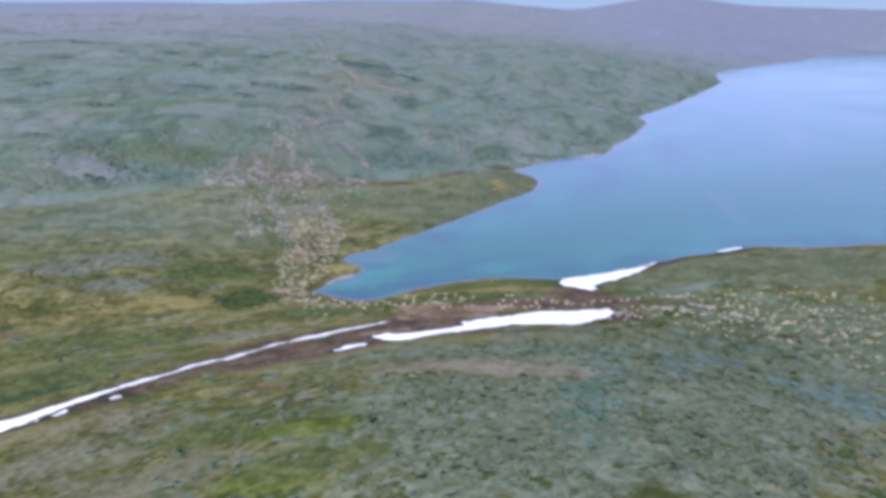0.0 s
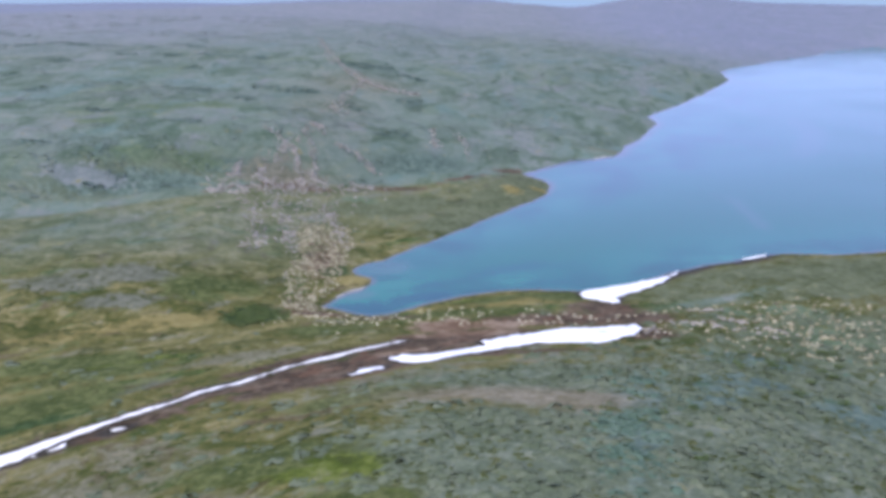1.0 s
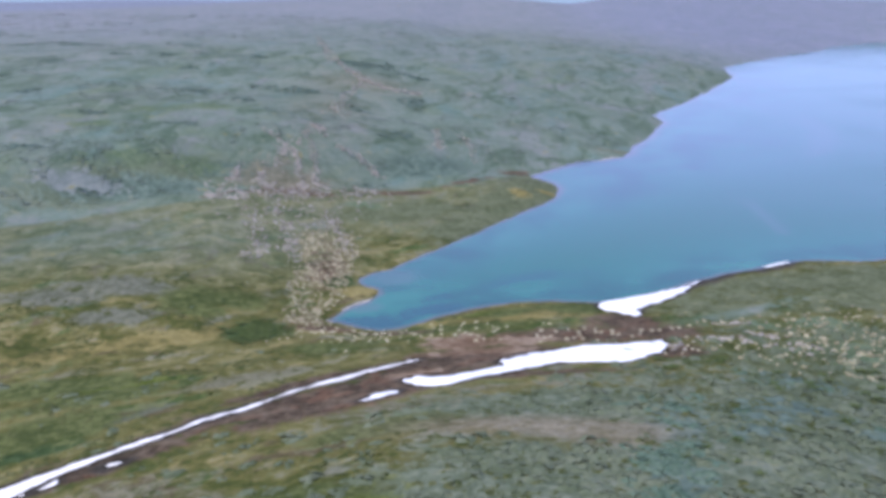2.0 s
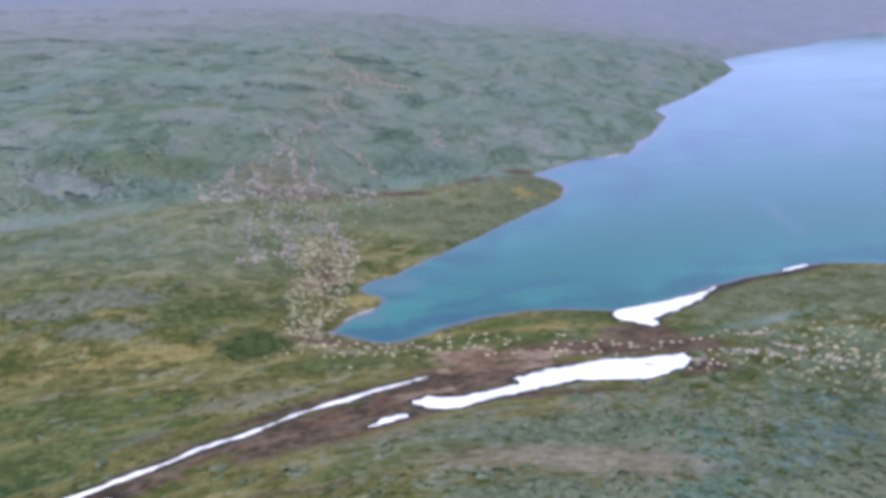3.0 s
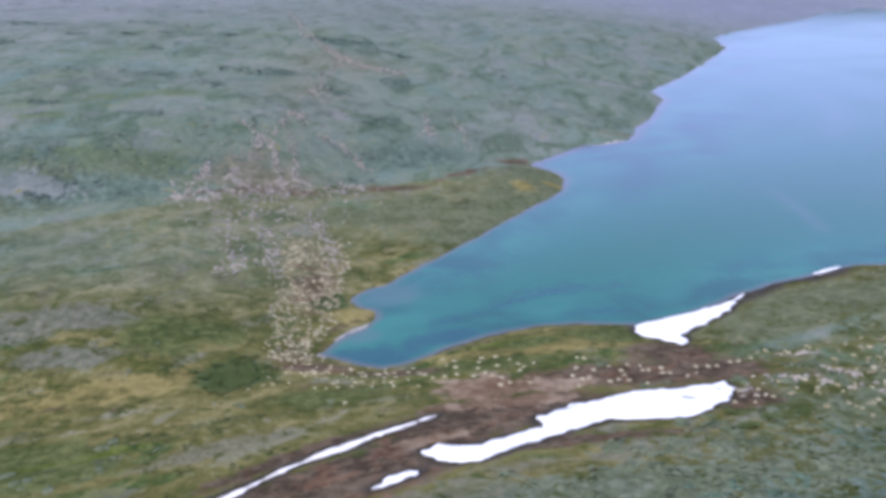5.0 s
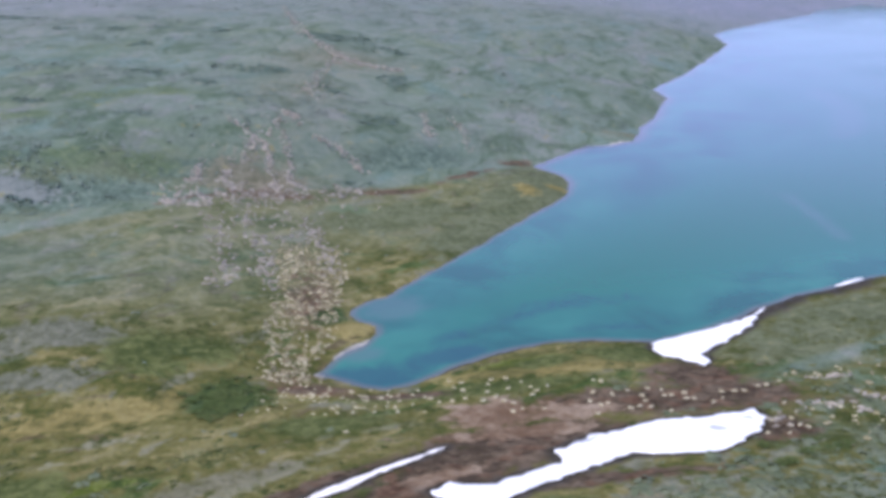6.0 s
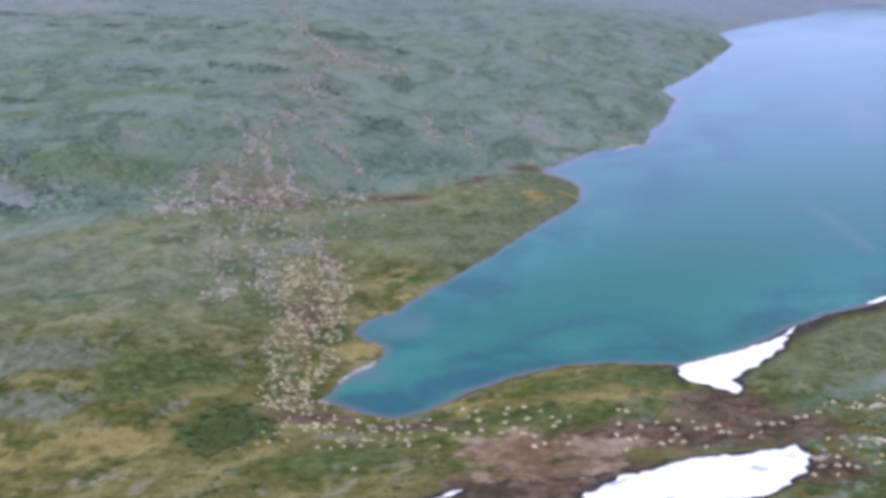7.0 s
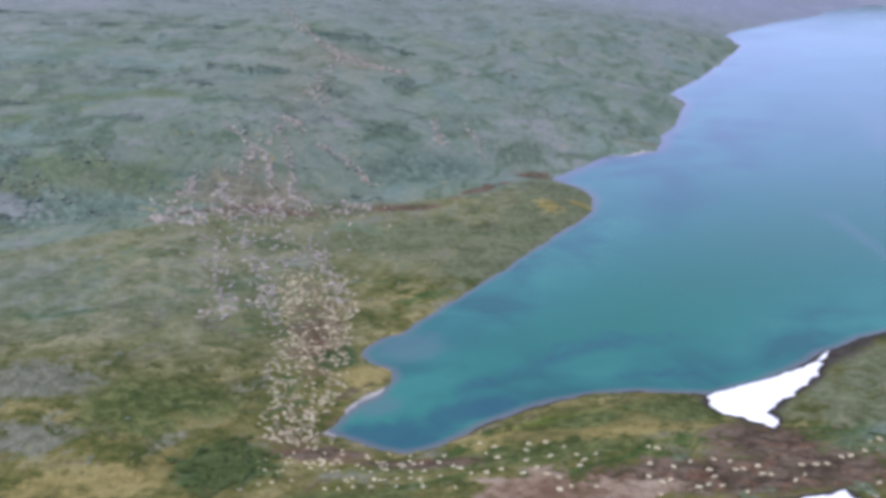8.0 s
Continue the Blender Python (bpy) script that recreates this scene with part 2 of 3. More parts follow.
    colour = grow(colour, (
        ("peat", 0.9, p.mix(stand(0.16, 0.50, 0.62), p.ramp(fine, (0.0, (0.046, 0.034, 0.022)), (0.5, (0.086, 0.064, 0.041)), (1.0, (0.150, 0.116, 0.078))),
                            p.ramp(fine, (0.0, (0.066, 0.036, 0.022)), (0.5, (0.112, 0.066, 0.040)), (1.0, (0.164, 0.108, 0.068))))),
        ("dark_rim", 0.5, p.ramp(fine, (0.0, (0.030, 0.028, 0.022)), (1.0, (0.066, 0.058, 0.046)))),
        ("beach", 0.4, p.ramp(fine, (0.0, (0.26, 0.25, 0.22)), (1.0, (0.42, 0.41, 0.37)))),
        ("gravel", 0.5, p.ramp(fine, (0.0, (0.140, 0.120, 0.076)), (0.5, (0.188, 0.160, 0.104)), (1.0, (0.238, 0.206, 0.144)))),
        ("bare", 0.9, p.ramp(mottle, (0.0, (0.130, 0.082, 0.048)), (0.5, (0.214, 0.154, 0.100)), (1.0, (0.300, 0.236, 0.166)))),
    ))
    speck = p.ramp(grain, (0.3, (0.62, 0.62, 0.62)), (0.5, (1, 1, 1)), (0.72, (1.34, 1.32, 1.26)))
    n = p.node("ShaderNodeMix", data_type="RGBA")
    n.blend_type = "MULTIPLY"
    n.inputs["Factor"].default_value = 0.8
    p.wire(colour, n.inputs[6])
    p.wire(speck, n.inputs[7])
    low = p.math("SUBTRACT", 1.0, p.math("MULTIPLY", p.attr("slope"), 0.65))  # weaker bump up the hillside, to avoid streaks at the camera's low angle
    p.bump(p.math("MULTIPLY", p.math("ADD", p.math("MULTIPLY", clump, 1.3), p.math("MULTIPLY", grain, 0.45)), low), 0.8, 0.7)
    return p.done(n.outputs[2], 0.95, 0.05)


def lake_water():
    """Clear turquoise water: pale silt in the shallows with some sky reflection put into its colour, dark weed on parts
    of the bed, paler lanes on the surface.
    """
    p = Paint("lake_water")
    deep = p.attr("depth")
    shoal = p.noise(0.03, 4, 0.5, distort=0.5)
    ragged = p.math("MULTIPLY", p.math("SUBTRACT", p.noise(0.13, 4, 0.6, distort=0.8), 0.5), 1.1)
    body = p.ramp(p.between(deep, 1.5, 6.0), (0.0, (0.003, 0.122, 0.080)), (1.0, (0.001, 0.108, 0.060)))
    shallow = p.ramp(shoal, (0.40, (0.003, 0.080, 0.066)), (0.50, (0.007, 0.112, 0.086)), (0.62, (0.016, 0.150, 0.106)))
    colour = p.mix(p.between(p.math("ADD", deep, p.math("MULTIPLY", p.math("SUBTRACT", shoal, 0.5), 2.0)), 0.8, 3.6), shallow, body)
    weed = p.between(p.math("ADD", p.attr("weed"), ragged), 0.2, 0.85)
    colour = p.mix(p.math("MULTIPLY", weed, 0.7), colour, (0.004, 0.046, 0.072))
    # silt tone: pale bottom with some reflected sky painted in
    silt = p.between(p.math("ADD", p.attr("silt"), p.math("MULTIPLY", ragged, 0.6)), 0.25, 0.8)
    colour = p.mix(p.math("MULTIPLY", silt, 0.45), colour, (0.085, 0.120, 0.128))
    # rim colour: shallow bottom plus the sky's reflection painted along the edge
    colour = p.mix(p.between(deep, 0.01, 0.32), (0.105, 0.108, 0.104), colour)
    # lanes of paler colour along the surface
    pale_lane = p.between(p.math("ADD", p.attr("pale_lane"), p.math("MULTIPLY", ragged, 0.5)), 0.25, 0.95)
    colour = p.mix(p.math("MULTIPLY", pale_lane, 0.32), colour, (0.085, 0.135, 0.150))
    p.bump(p.math("ADD", p.noise(1.1, 3, 0.6), p.math("MULTIPLY", p.noise(0.2, 2, 0.5), 1.0)), 0.12, 0.12)
    p.bsdf.inputs["IOR"].default_value = 1.333
    wind = p.noise(0.006, 3, 0.5, distort=1.0)
    return p.done(colour, p.ramp(wind, (0.4, (0.11, 0.11, 0.11)), (0.7, (0.17, 0.17, 0.17))), 0.5)


def thin_snow():
    """Melting snow a hand deep, with soil and dead leaves showing in it."""
    p = Paint("thin_snow")
    dirt, soft = p.noise(0.33, 5, 0.7, distort=0.5), p.noise(2.2, 4, 0.6)
    p.bump(p.math("ADD", dirt, p.math("MULTIPLY", soft, 0.3)), 0.3, 0.2)
    return p.done(p.ramp(dirt, (0.26, (0.44, 0.40, 0.34)), (0.42, (0.80, 0.77, 0.70)), (0.7, (0.93, 0.91, 0.86))), 0.7, 0.2)


def old_snow():
    p = Paint("old_snow")
    dirt, soft = p.noise(0.5, 5, 0.65), p.noise(2.2, 4, 0.6)
    colour = p.ramp(dirt, (0.25, (0.70, 0.70, 0.69)), (0.5, (0.88, 0.88, 0.86)), (0.75, (0.93, 0.93, 0.91)))
    p.bump(p.math("ADD", dirt, p.math("MULTIPLY", soft, 0.3)), 0.4, 0.3)
    return p.done(colour, 0.6, 0.3)


def leaves(name, dark, mid, light):
    p = Paint(name)
    tone = p.node("ShaderNodeNewGeometry").outputs["Random Per Island"]
    big = p.noise(0.07, 4, 0.6, distort=0.8)
    one = p.math("ADD", p.math("MULTIPLY", tone, 0.5), p.math("MULTIPLY", p.between(big, 0.3, 0.7), 0.5))
    return p.done(p.ramp(one, (0.2, dark), (0.5, mid), (0.85, light)), 0.92, 0.06)


# coat tone of the blocks that stand in for the herd
def pale_herd(name, dark, mid, light):
    p = Paint(name)
    who = p.node("ShaderNodeObjectInfo").outputs["Random"]
    isle = p.node("ShaderNodeNewGeometry").outputs["Random Per Island"]
    grain = p.noise(3.0, 4, 0.65)
    v = p.math("ADD", p.math("MULTIPLY", grain, 0.7), p.math("ADD", p.math("MULTIPLY", who, 0.06), p.math("MULTIPLY", isle, 0.34)))
    p.bump(grain, 0.5, 0.08)
    return p.done(p.ramp(v, (0.3, dark), (0.55, mid), (0.8, light)), 0.85, 0.3)


def bark():
    p = Paint("willow_bark")
    return p.done(p.ramp(p.noise(9, 3), (0.3, (0.06, 0.045, 0.035)), (0.7, (0.14, 0.11, 0.085))), 0.9, 0.2)


def grey_snow():
    p = Paint("grey_snow")
    return p.done(p.ramp(p.noise(1.6, 5, 0.7), (0.3, (0.33, 0.34, 0.38)), (0.7, (0.62, 0.63, 0.66))), 0.5, 0.4)


GREY_SNOW, THIN_SNOW = grey_snow(), thin_snow()
GROUND, WATER, SNOW, PALE_HERD, BARK = tundra(), lake_water(), old_snow(), pale_herd("pale_herd", (0.19, 0.165, 0.100), (0.34, 0.300, 0.188), (0.56, 0.515, 0.350)), bark()
# greyer copy of the herd's tone, with distance haze put into its colour
GREY_HERD = pale_herd("grey_herd", (0.17, 0.152, 0.125), (0.31, 0.280, 0.235), (0.46, 0.420, 0.36))
WILLOW = leaves("willow_leaves", (0.090, 0.112, 0.064), (0.120, 0.144, 0.086), (0.156, 0.176, 0.112))
HEATHER = leaves("dwarf_birch_leaves", (0.046, 0.060, 0.018), (0.074, 0.088, 0.030), (0.116, 0.118, 0.050))
SLOPE_LEAF = leaves("hillside_leaves", (0.128, 0.168, 0.132), (0.154, 0.196, 0.156), (0.184, 0.220, 0.182))
TEAL_LEAF = leaves("downy_willow_leaves", (0.064, 0.106, 0.068), (0.094, 0.146, 0.096), (0.136, 0.188, 0.130))
THICKET = leaves("thicket_leaves", (0.086, 0.130, 0.100), (0.108, 0.156, 0.122), (0.136, 0.184, 0.146))


# ---- land ----
def sheet(name, verts, quads, mat, smooth=True):
    """A mesh object from arrays of corners and of four-cornered faces."""
    me = bpy.data.meshes.new(name)
    me.vertices.add(len(verts))
    me.vertices.foreach_set("co", np.asarray(verts, np.float32).ravel())
    me.loops.add(quads.size)
    me.loops.foreach_set("vertex_index", quads.astype(np.int32).ravel())
    me.polygons.add(len(quads))
    me.polygons.foreach_set("loop_start", np.arange(0, quads.size, quads.shape[1], dtype=np.int32))
    me.update(calc_edges=True)
    me.validate()
    me.polygons.foreach_set("use_smooth", np.full(len(me.polygons), smooth))
    me.materials.append(mat)
    return new(name, me)


def grid(xs, ys):
    x, y = np.meshgrid(xs, ys)
    i = np.arange(x.size).reshape(x.shape)
    quads = np.stack([i[:-1, :-1], i[:-1, 1:], i[1:, 1:], i[1:, :-1]], -1).reshape(-1, 4)
    return x.ravel(), y.ravel(), quads


def run_out(first, pace, growth, last):
    """Coordinates from first to last with steps that grow."""
    out, v = [], first
    while abs(v - first) < abs(last - first):
        out.append(v)
        v, pace = v + math.copysign(pace, last - first), pace * growth
    return out + [last]


def note(ob, name, values):
    ob.data.attributes.new(name, "FLOAT", "POINT").data.foreach_set("value", np.asarray(values, np.float32))


# Land cover: x, y, half width, half depth, turn
PEAT = [(-50, 233, 34, 7, 38), (-44, 227, 24, 8, 38), (-24, 258, 20, 9, 20), (-6, 266, 12, 6, 12), (14, 287, 26, 8.5, 0), (30, 291, 14, 7, -10), (24, 302, 10, 10, 0), (-14, 267, 22, 9, 15), (-28, 250, 16, 8, 35), (28.5, 267, 3, 6, -30), (-92, 456, 14, 3.5, 8), (-54, 247, 22, 2.6, 44), (-84, 200, 22, 5, 32),
        (-38, 238, 12, 7, 20), (33, 270, 5, 6, 0), (-10, 244, 26, 3, 12), (-60, 303, 8, 3, 0), (-40, 299, 14, 2.5, 0), (-114, 447, 18, 2, 34)]
BARE = [(10, 333.5, 9, 1.1, -4), (-20, 282, 10, 8.5, 0), (-5, 282, 10, 4.2, 8), (-14, 271, 12, 4, 10), (-30, 250, 8, 3, 30)]
MOSS = [(-53, 279, 12, 6, 10), (-43, 171, 14, 7, 10), (-28, 148, 12, 6, 10), (-106, 222, 22, 9, 30), (-110, 254, 20, 6, 10), (-8, 315, 9, 4, 8), (-98, 318, 9, 12, 0), (-86, 322, 8, 7, 0),
        (-100, 243, 18, 5, 20), (-24, 299, 26, 4, 6), (12, 320, 10, 7, 0), (-30, 205, 14, 5, 20)]
OCHRE = [(-54, 342, 6, 6, 0), (-4, 311, 24, 6, 8), (-101, 287, 22, 4.5, 18), (-122, 278, 14, 4, 20), (-86, 296, 7, 4, 25), (10, 492, 3, 5, 30), (-1, 484, 4, 6, 0), (-106, 283, 16, 4, 15),
         (-50, 300, 14, 3, 0)]
LICHEN = [(-122, 325, 15, 7, 0), (-140, 316, 14, 6, 0), (-118, 303, 14, 5, 5), (-94, 248, 7, 3.5, 0), (-86, 230, 10, 2.2, 42), (-102, 468, 18, 14, 10)]
WILLOWS = [(-150, 447, 60, 14, 32), (35, 200, 30, 40, 0), (95, 250, 50, 40, 0), (10, 165, 42, 34, 0), (6, 217, 42, 14, 4), (-95, 246, 10, 4, 20),
           (70, 222, 30, 30, 0)]
SALLOW = [(54, 246, 12, 8, 0), (20, 204, 5.5, 14, -8), (16, 176, 4.5, 18, -6), (35, 210, 7, 12, -25), (46, 222, 10, 8, 0), (70, 205, 14, 12, 0), (-95, 246, 9, 4, 20), (-158, 438, 32, 9, 22)]
HILL_FOOT = [(-46, 523, 30, 11, 38), (-118, 470, 22, 7, 25)]
SEDGE = [(-33.5, 165, 13, 6.5, -20), (-42, 171, 6, 4, 0), (-34, 144, 9, 5, 10), (-22, 150, 6, 4, 0), (-10, 316, 10, 3.5, 8), (-96, 252, 14, 3, 20)]
CROWBERRY = [(-75.5, 295, 8.5, 9, 0), (-102, 213, 13, 4, 28),
             (-62, 352, 5, 9, 0), (-92, 320, 10, 4, 0)]
HERBS = [(-168, 453, 20, 7, 20), (-140, 463, 16, 8, 30), (-178, 542, 20, 18, 10), (-155, 556, 14, 12, 10), (-194, 500, 14, 12, 0), (-66, 447, 7, 6, 10), (88, 268, 30, 18, 0), (70, 300, 26, 9, 0)]
SCREE = [(-177, 434, 15, 6, 14)]
STRAW = [(-59, 256, 19, 3, 48), (-89, 234, 8, 2.2, 30), (-72, 251, 12, 1.8, 44), (-41, 277, 8, 2.2, 25), (-110, 262, 12, 2.4, 20), (-96, 274, 10, 2, 15)]
MEADOW = [(90, 278, 26, 24, 0), (60, 262, 22, 7, -20), (92, 340, 60, 24, 20), (55, 320, 16, 8, 45), (2, 486, 14, 42, -28), (-22, 430, 10, 30, -25), (-52, 440, 26, 14, 25)]
WEED = [(-47, 314, 13, 7.5, 15), (-30, 325, 11, 5, 30), (-28, 339, 13, 3.4, 40), (4, 362, 17, 6, 12), (12, 343, 16, 2.6, 8), (-10, 352, 12, 3.5, 35)]
SILT = [(-45, 360, 8, 10, -25), (-50, 327, 4, 6, -20)]
HEATH = [(52, 603, 13, 6, 0), (-78, 170, 34, 22, 20), (-62, 150, 30, 18, 0), (-70, 252, 22, 5, 32), (-30, 218, 22, 8, 25), (-12, 232, 18, 5, 15)]


# Outlines of the old snow
RIBBON = [(-150, 172), (-120, 183), (-102, 196.5), (-92, 202.8), (-83, 208.7), (-72.5, 219), (-63.9, 230.8), (-55.7, 240), (-51.4, 246.2), (-47, 251.2), (-42.2, 255.5), (-36.9, 259.6),
          (-29, 265.7), (-29.2, 264.6), (-33, 260), (-40, 254.2), (-45, 248), (-47.5, 245.8), (-51, 243.2), (-56, 237.2), (-61, 230.3), (-68, 222.4), (-74, 214.5),
          (-82, 206), (-90, 199.6), (-94, 190.5), (-100, 186.5), (-120, 174), (-150, 160)]
RIBBON_STREAK = [(-93.5, 192), (-90.7, 195), (-88.3, 198.6), (-87.6, 196.2), (-90.4, 192.6)]
PEAT_STREAK = [(-82.8, 200.8), (-80.4, 202.6), (-77.2, 203.2), (-77.2, 201), (-80.2, 199.5)]
SNOW_FIELD = [(-31, 243.5), (-28.4, 247), (-25.1, 246), (-21.3, 244.4), (-18.8, 247.7), (-14, 250.4), (-9.6, 253), (-10.8, 258.9), (-7.3, 263), (-3, 267.5), (3.7, 271.2),
              (10.3, 274), (19.3, 275.7), (26.4, 278), (29.5, 279.6), (30.3, 274.9), (27.8, 268.9), (22.4, 262.3), (15.9, 256.8), (9.3, 255.6), (2.9, 257),
              (-3.6, 251.9), (-8.9, 247.3), (-14, 242.5), (-17.5, 238.6), (-20.9, 236), (-25.2, 236), (-28.7, 238.4)]
SMALL_PATCH = [(-38.4, 227.2), (-36.1, 231.1), (-33.9, 233.4), (-30.8, 234.4), (-32, 231), (-34.5, 229.2), (-36.7, 227)]
LAKE_WEDGE = [(17.7, 324), (20, 330.6), (23.8, 333.6), (31.1, 337.6), (40.3, 341.8), (45.5, 346), (49.4, 351), (53, 355), (48.8, 346.5), (45.4, 338.6), (40.4, 332.8),
              (33.7, 325.3), (28.5, 318.4), (29.2, 313.7), (27.1, 309.9), (23.7, 312.8), (22, 316.2), (18.9, 318.6)]
FAR_STRIP = [(74.6, 371), (81, 376.2), (88, 379.6), (87.4, 377), (79.9, 371.4)]
# Old snow: outline, depth, label, seed, mesh width, raggedness and melted rim
SNOW_PATCHES = [
    (RIBBON, 0.2, "long narrow ribbon of white old snow in a brown gully", 41, 0.3, 0.8, 0.42, THIN_SNOW),
    (RIBBON_STREAK, 0.3, "thin melting streak of old snow beside a long ribbon", 44, 0.3, 1.5, 0.6, THIN_SNOW),
    (PEAT_STREAK, 0.3, "small melting streak of old snow on dark peat", 47, 0.3, 1.5, 0.65, THIN_SNOW),
    (SNOW_FIELD, 0.45, "large bright white snow field with a scalloped edge", 50, 0.45, 1.15, 0.2),
    (SMALL_PATCH, 0.35, "small tapering patch of old snow on brown peat", 53, 0.4, 1.1),
    (LAKE_WEDGE, 0.7, "wedge of white snow on the bank at the lake's edge", 56, 0.45, 1.3, 0.2),
    (FAR_STRIP, 0.6, "far thin strip of old snow along the lake's edge", 59, 0.4, 0.5, 0.9),
]


def cover(x, y, spots):
    v = np.zeros(x.shape)
    for cx, cy, wide, deep, turn in spots:
        v = np.maximum(v, mound(x, y, cx, cy, wide * 1.2, deep * 1.2, turn))
    return v


xs = sorted(set(run_out(-200, 1.7, 1.045, -4800) + list(np.arange(-198.3, 130, 1.6)) + run_out(130, 1.7, 1.02, 620) + run_out(620, 12, 1.09, 4800)))
ys = sorted(set(run_out(120, 2.5, 1.1, -2600) + list(np.arange(121.5, 420, 1.5)) + run_out(420, 1.55, 1.0115, 4900)))
gx, gy, quads = grid(np.array(xs), np.array(ys))
gz = height(gx, gy)
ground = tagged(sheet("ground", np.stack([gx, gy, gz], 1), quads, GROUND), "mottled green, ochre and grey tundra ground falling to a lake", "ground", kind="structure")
for name, spots in (("peat", PEAT), ("bare", BARE), ("moss", MOSS), ("ochre", OCHRE), ("lichen", LICHEN), ("willow", WILLOWS), ("sallow", SALLOW + HILL_FOOT)):
    note(ground, name, cover(gx, gy, spots))
brown_ground = np.zeros(gx.shape)  # browner ground: under the herd's blocks and along the foot of the hill
for share, cx, cy, wide, deep, turn in ((0.60, -67, 366, 9.5, 36, 6), (0.56, -65, 312, 8, 16, 0), (0.85, -52, 477, 15, 6, 20), (0.75, -24, 504, 22, 4.5, 56), (0.85, -3, 538, 10, 7, 25), (0.8, -97, 455, 15, 6, 50)):
    brown_ground = np.maximum(brown_ground, share * mound(gx, gy, cx, cy, wide, deep, turn))
ground.data.attributes["peat"].data.foreach_set("value", np.maximum(cover(gx, gy, PEAT), brown_ground).astype(np.float32))
note(ground, "sedge", 1.0 * cover(gx, gy, SEDGE))
note(ground, "heath", 0.6 * cover(gx, gy, HEATH))
note(ground, "crowberry", cover(gx, gy, CROWBERRY))
rise = -0.596 * (gx - 7.6) + 0.803 * (gy - 547) + 6 * relief(gx, gy, 60, 31)
snow_rim = np.zeros(gx.shape)  # darker ground close round the snow
close = (gx > -160) & (gx < 100) & (gy > 150) & (gy < 390)
for ring, *_ in SNOW_PATCHES[:6]:
    snow_rim[close] = np.maximum(snow_rim[close], np.exp(-np.maximum(-inside(gx[close], gy[close], np.array(ring, float)), 0) / 2.5))
edge = 0.75 * np.exp(-np.maximum(-shore(gx, gy) - 0.3, 0) / 0.9) * step(-50, -20, gx) * step(395, 370, gy)
note(ground, "dark_rim", np.maximum(np.maximum(edge, 0.8 * snow_rim), 0.74 * np.exp(-(shore(gx, gy) / 8.5) ** 2) * step(26, 36, gx) * step(110, 80, gx) * step(420, 400, gy)))
note(ground, "meadow", cover(gx, gy, MEADOW) * (1 - 0.9 * mound(gx, gy, 62, 317, 36, 5, 33)))
note(ground, "herbs", 0.66 * cover(gx, gy, HERBS))
note(ground, "scree", cover(gx, gy, SCREE))
note(ground, "straw", 0.62 * cover(gx, gy, STRAW))
worn = 0.18 * mound(gx, gy, -66, 374, 7, 30) + 0.3 * mound(gx, gy, -62, 318, 9, 12)
note(ground, "gravel", np.clip(0.74 * mound(gx, gy, -8, 202, 26, 8, -4) + 0.7 * mound(gx, gy, 9, 196, 9, 8, -10) + 0.4 * mound(gx, gy, -96, 468, 24, 18, 24) + 0.35 * mound(gx, gy, -104, 600, 34, 110, 10) + 0.4 * mound(gx, gy, -88, 700, 34, 40, 30), 0, 0.68))
ground.data.attributes["bare"].data.foreach_set("value", np.maximum(cover(gx, gy, BARE), worn).astype(np.float32))
note(ground, "beach", np.exp(-np.maximum(-shore(gx, gy), 0) / 1.0) * np.clip(1.3 * mound(gx, gy, -53, 330, 6, 9) + 1.4 * mound(gx, gy, -60, 313, 3.5, 3.5) + mound(gx, gy, 45, 588, 14, 8), 0, 1))
# hillside tone; its partial share on the plain is haze put into the colour
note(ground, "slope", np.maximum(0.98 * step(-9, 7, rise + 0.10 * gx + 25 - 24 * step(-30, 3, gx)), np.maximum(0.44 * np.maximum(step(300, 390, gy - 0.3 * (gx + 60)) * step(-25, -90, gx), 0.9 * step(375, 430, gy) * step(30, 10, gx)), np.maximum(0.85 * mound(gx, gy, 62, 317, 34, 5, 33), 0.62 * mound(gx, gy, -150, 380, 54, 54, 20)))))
# maps of the haze tones painted on the far ridges and the fells
note(ground, "far_haze", np.maximum(step(1500, 2300, gy), step(950, 1500, gy) * step(-50, 250, gx)))
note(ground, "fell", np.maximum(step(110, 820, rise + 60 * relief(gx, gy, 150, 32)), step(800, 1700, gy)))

wx, wy, quads = grid(np.array(run_out(-90, 2.5, 1.02, 1500)), np.array(run_out(296, 2.0, 1.015, 1640)))
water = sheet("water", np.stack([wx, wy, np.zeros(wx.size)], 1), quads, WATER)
note(water, "depth", np.maximum(-height(wx, wy), 0))
note(water, "weed", np.maximum(cover(wx, wy, WEED[:2]), 0.62 * cover(wx, wy, WEED[2:])))
note(water, "silt", cover(wx, wy, SILT))
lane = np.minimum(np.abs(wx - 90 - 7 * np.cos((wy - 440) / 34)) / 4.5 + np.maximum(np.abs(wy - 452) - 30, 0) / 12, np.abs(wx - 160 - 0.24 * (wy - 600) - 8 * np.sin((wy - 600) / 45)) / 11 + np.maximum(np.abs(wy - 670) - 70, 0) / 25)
note(water, "pale_lane", np.exp(-lane ** 2))
tagged(water, "calm turquoise mountain lake reflecting a pale sky", "lake", kind="structure")


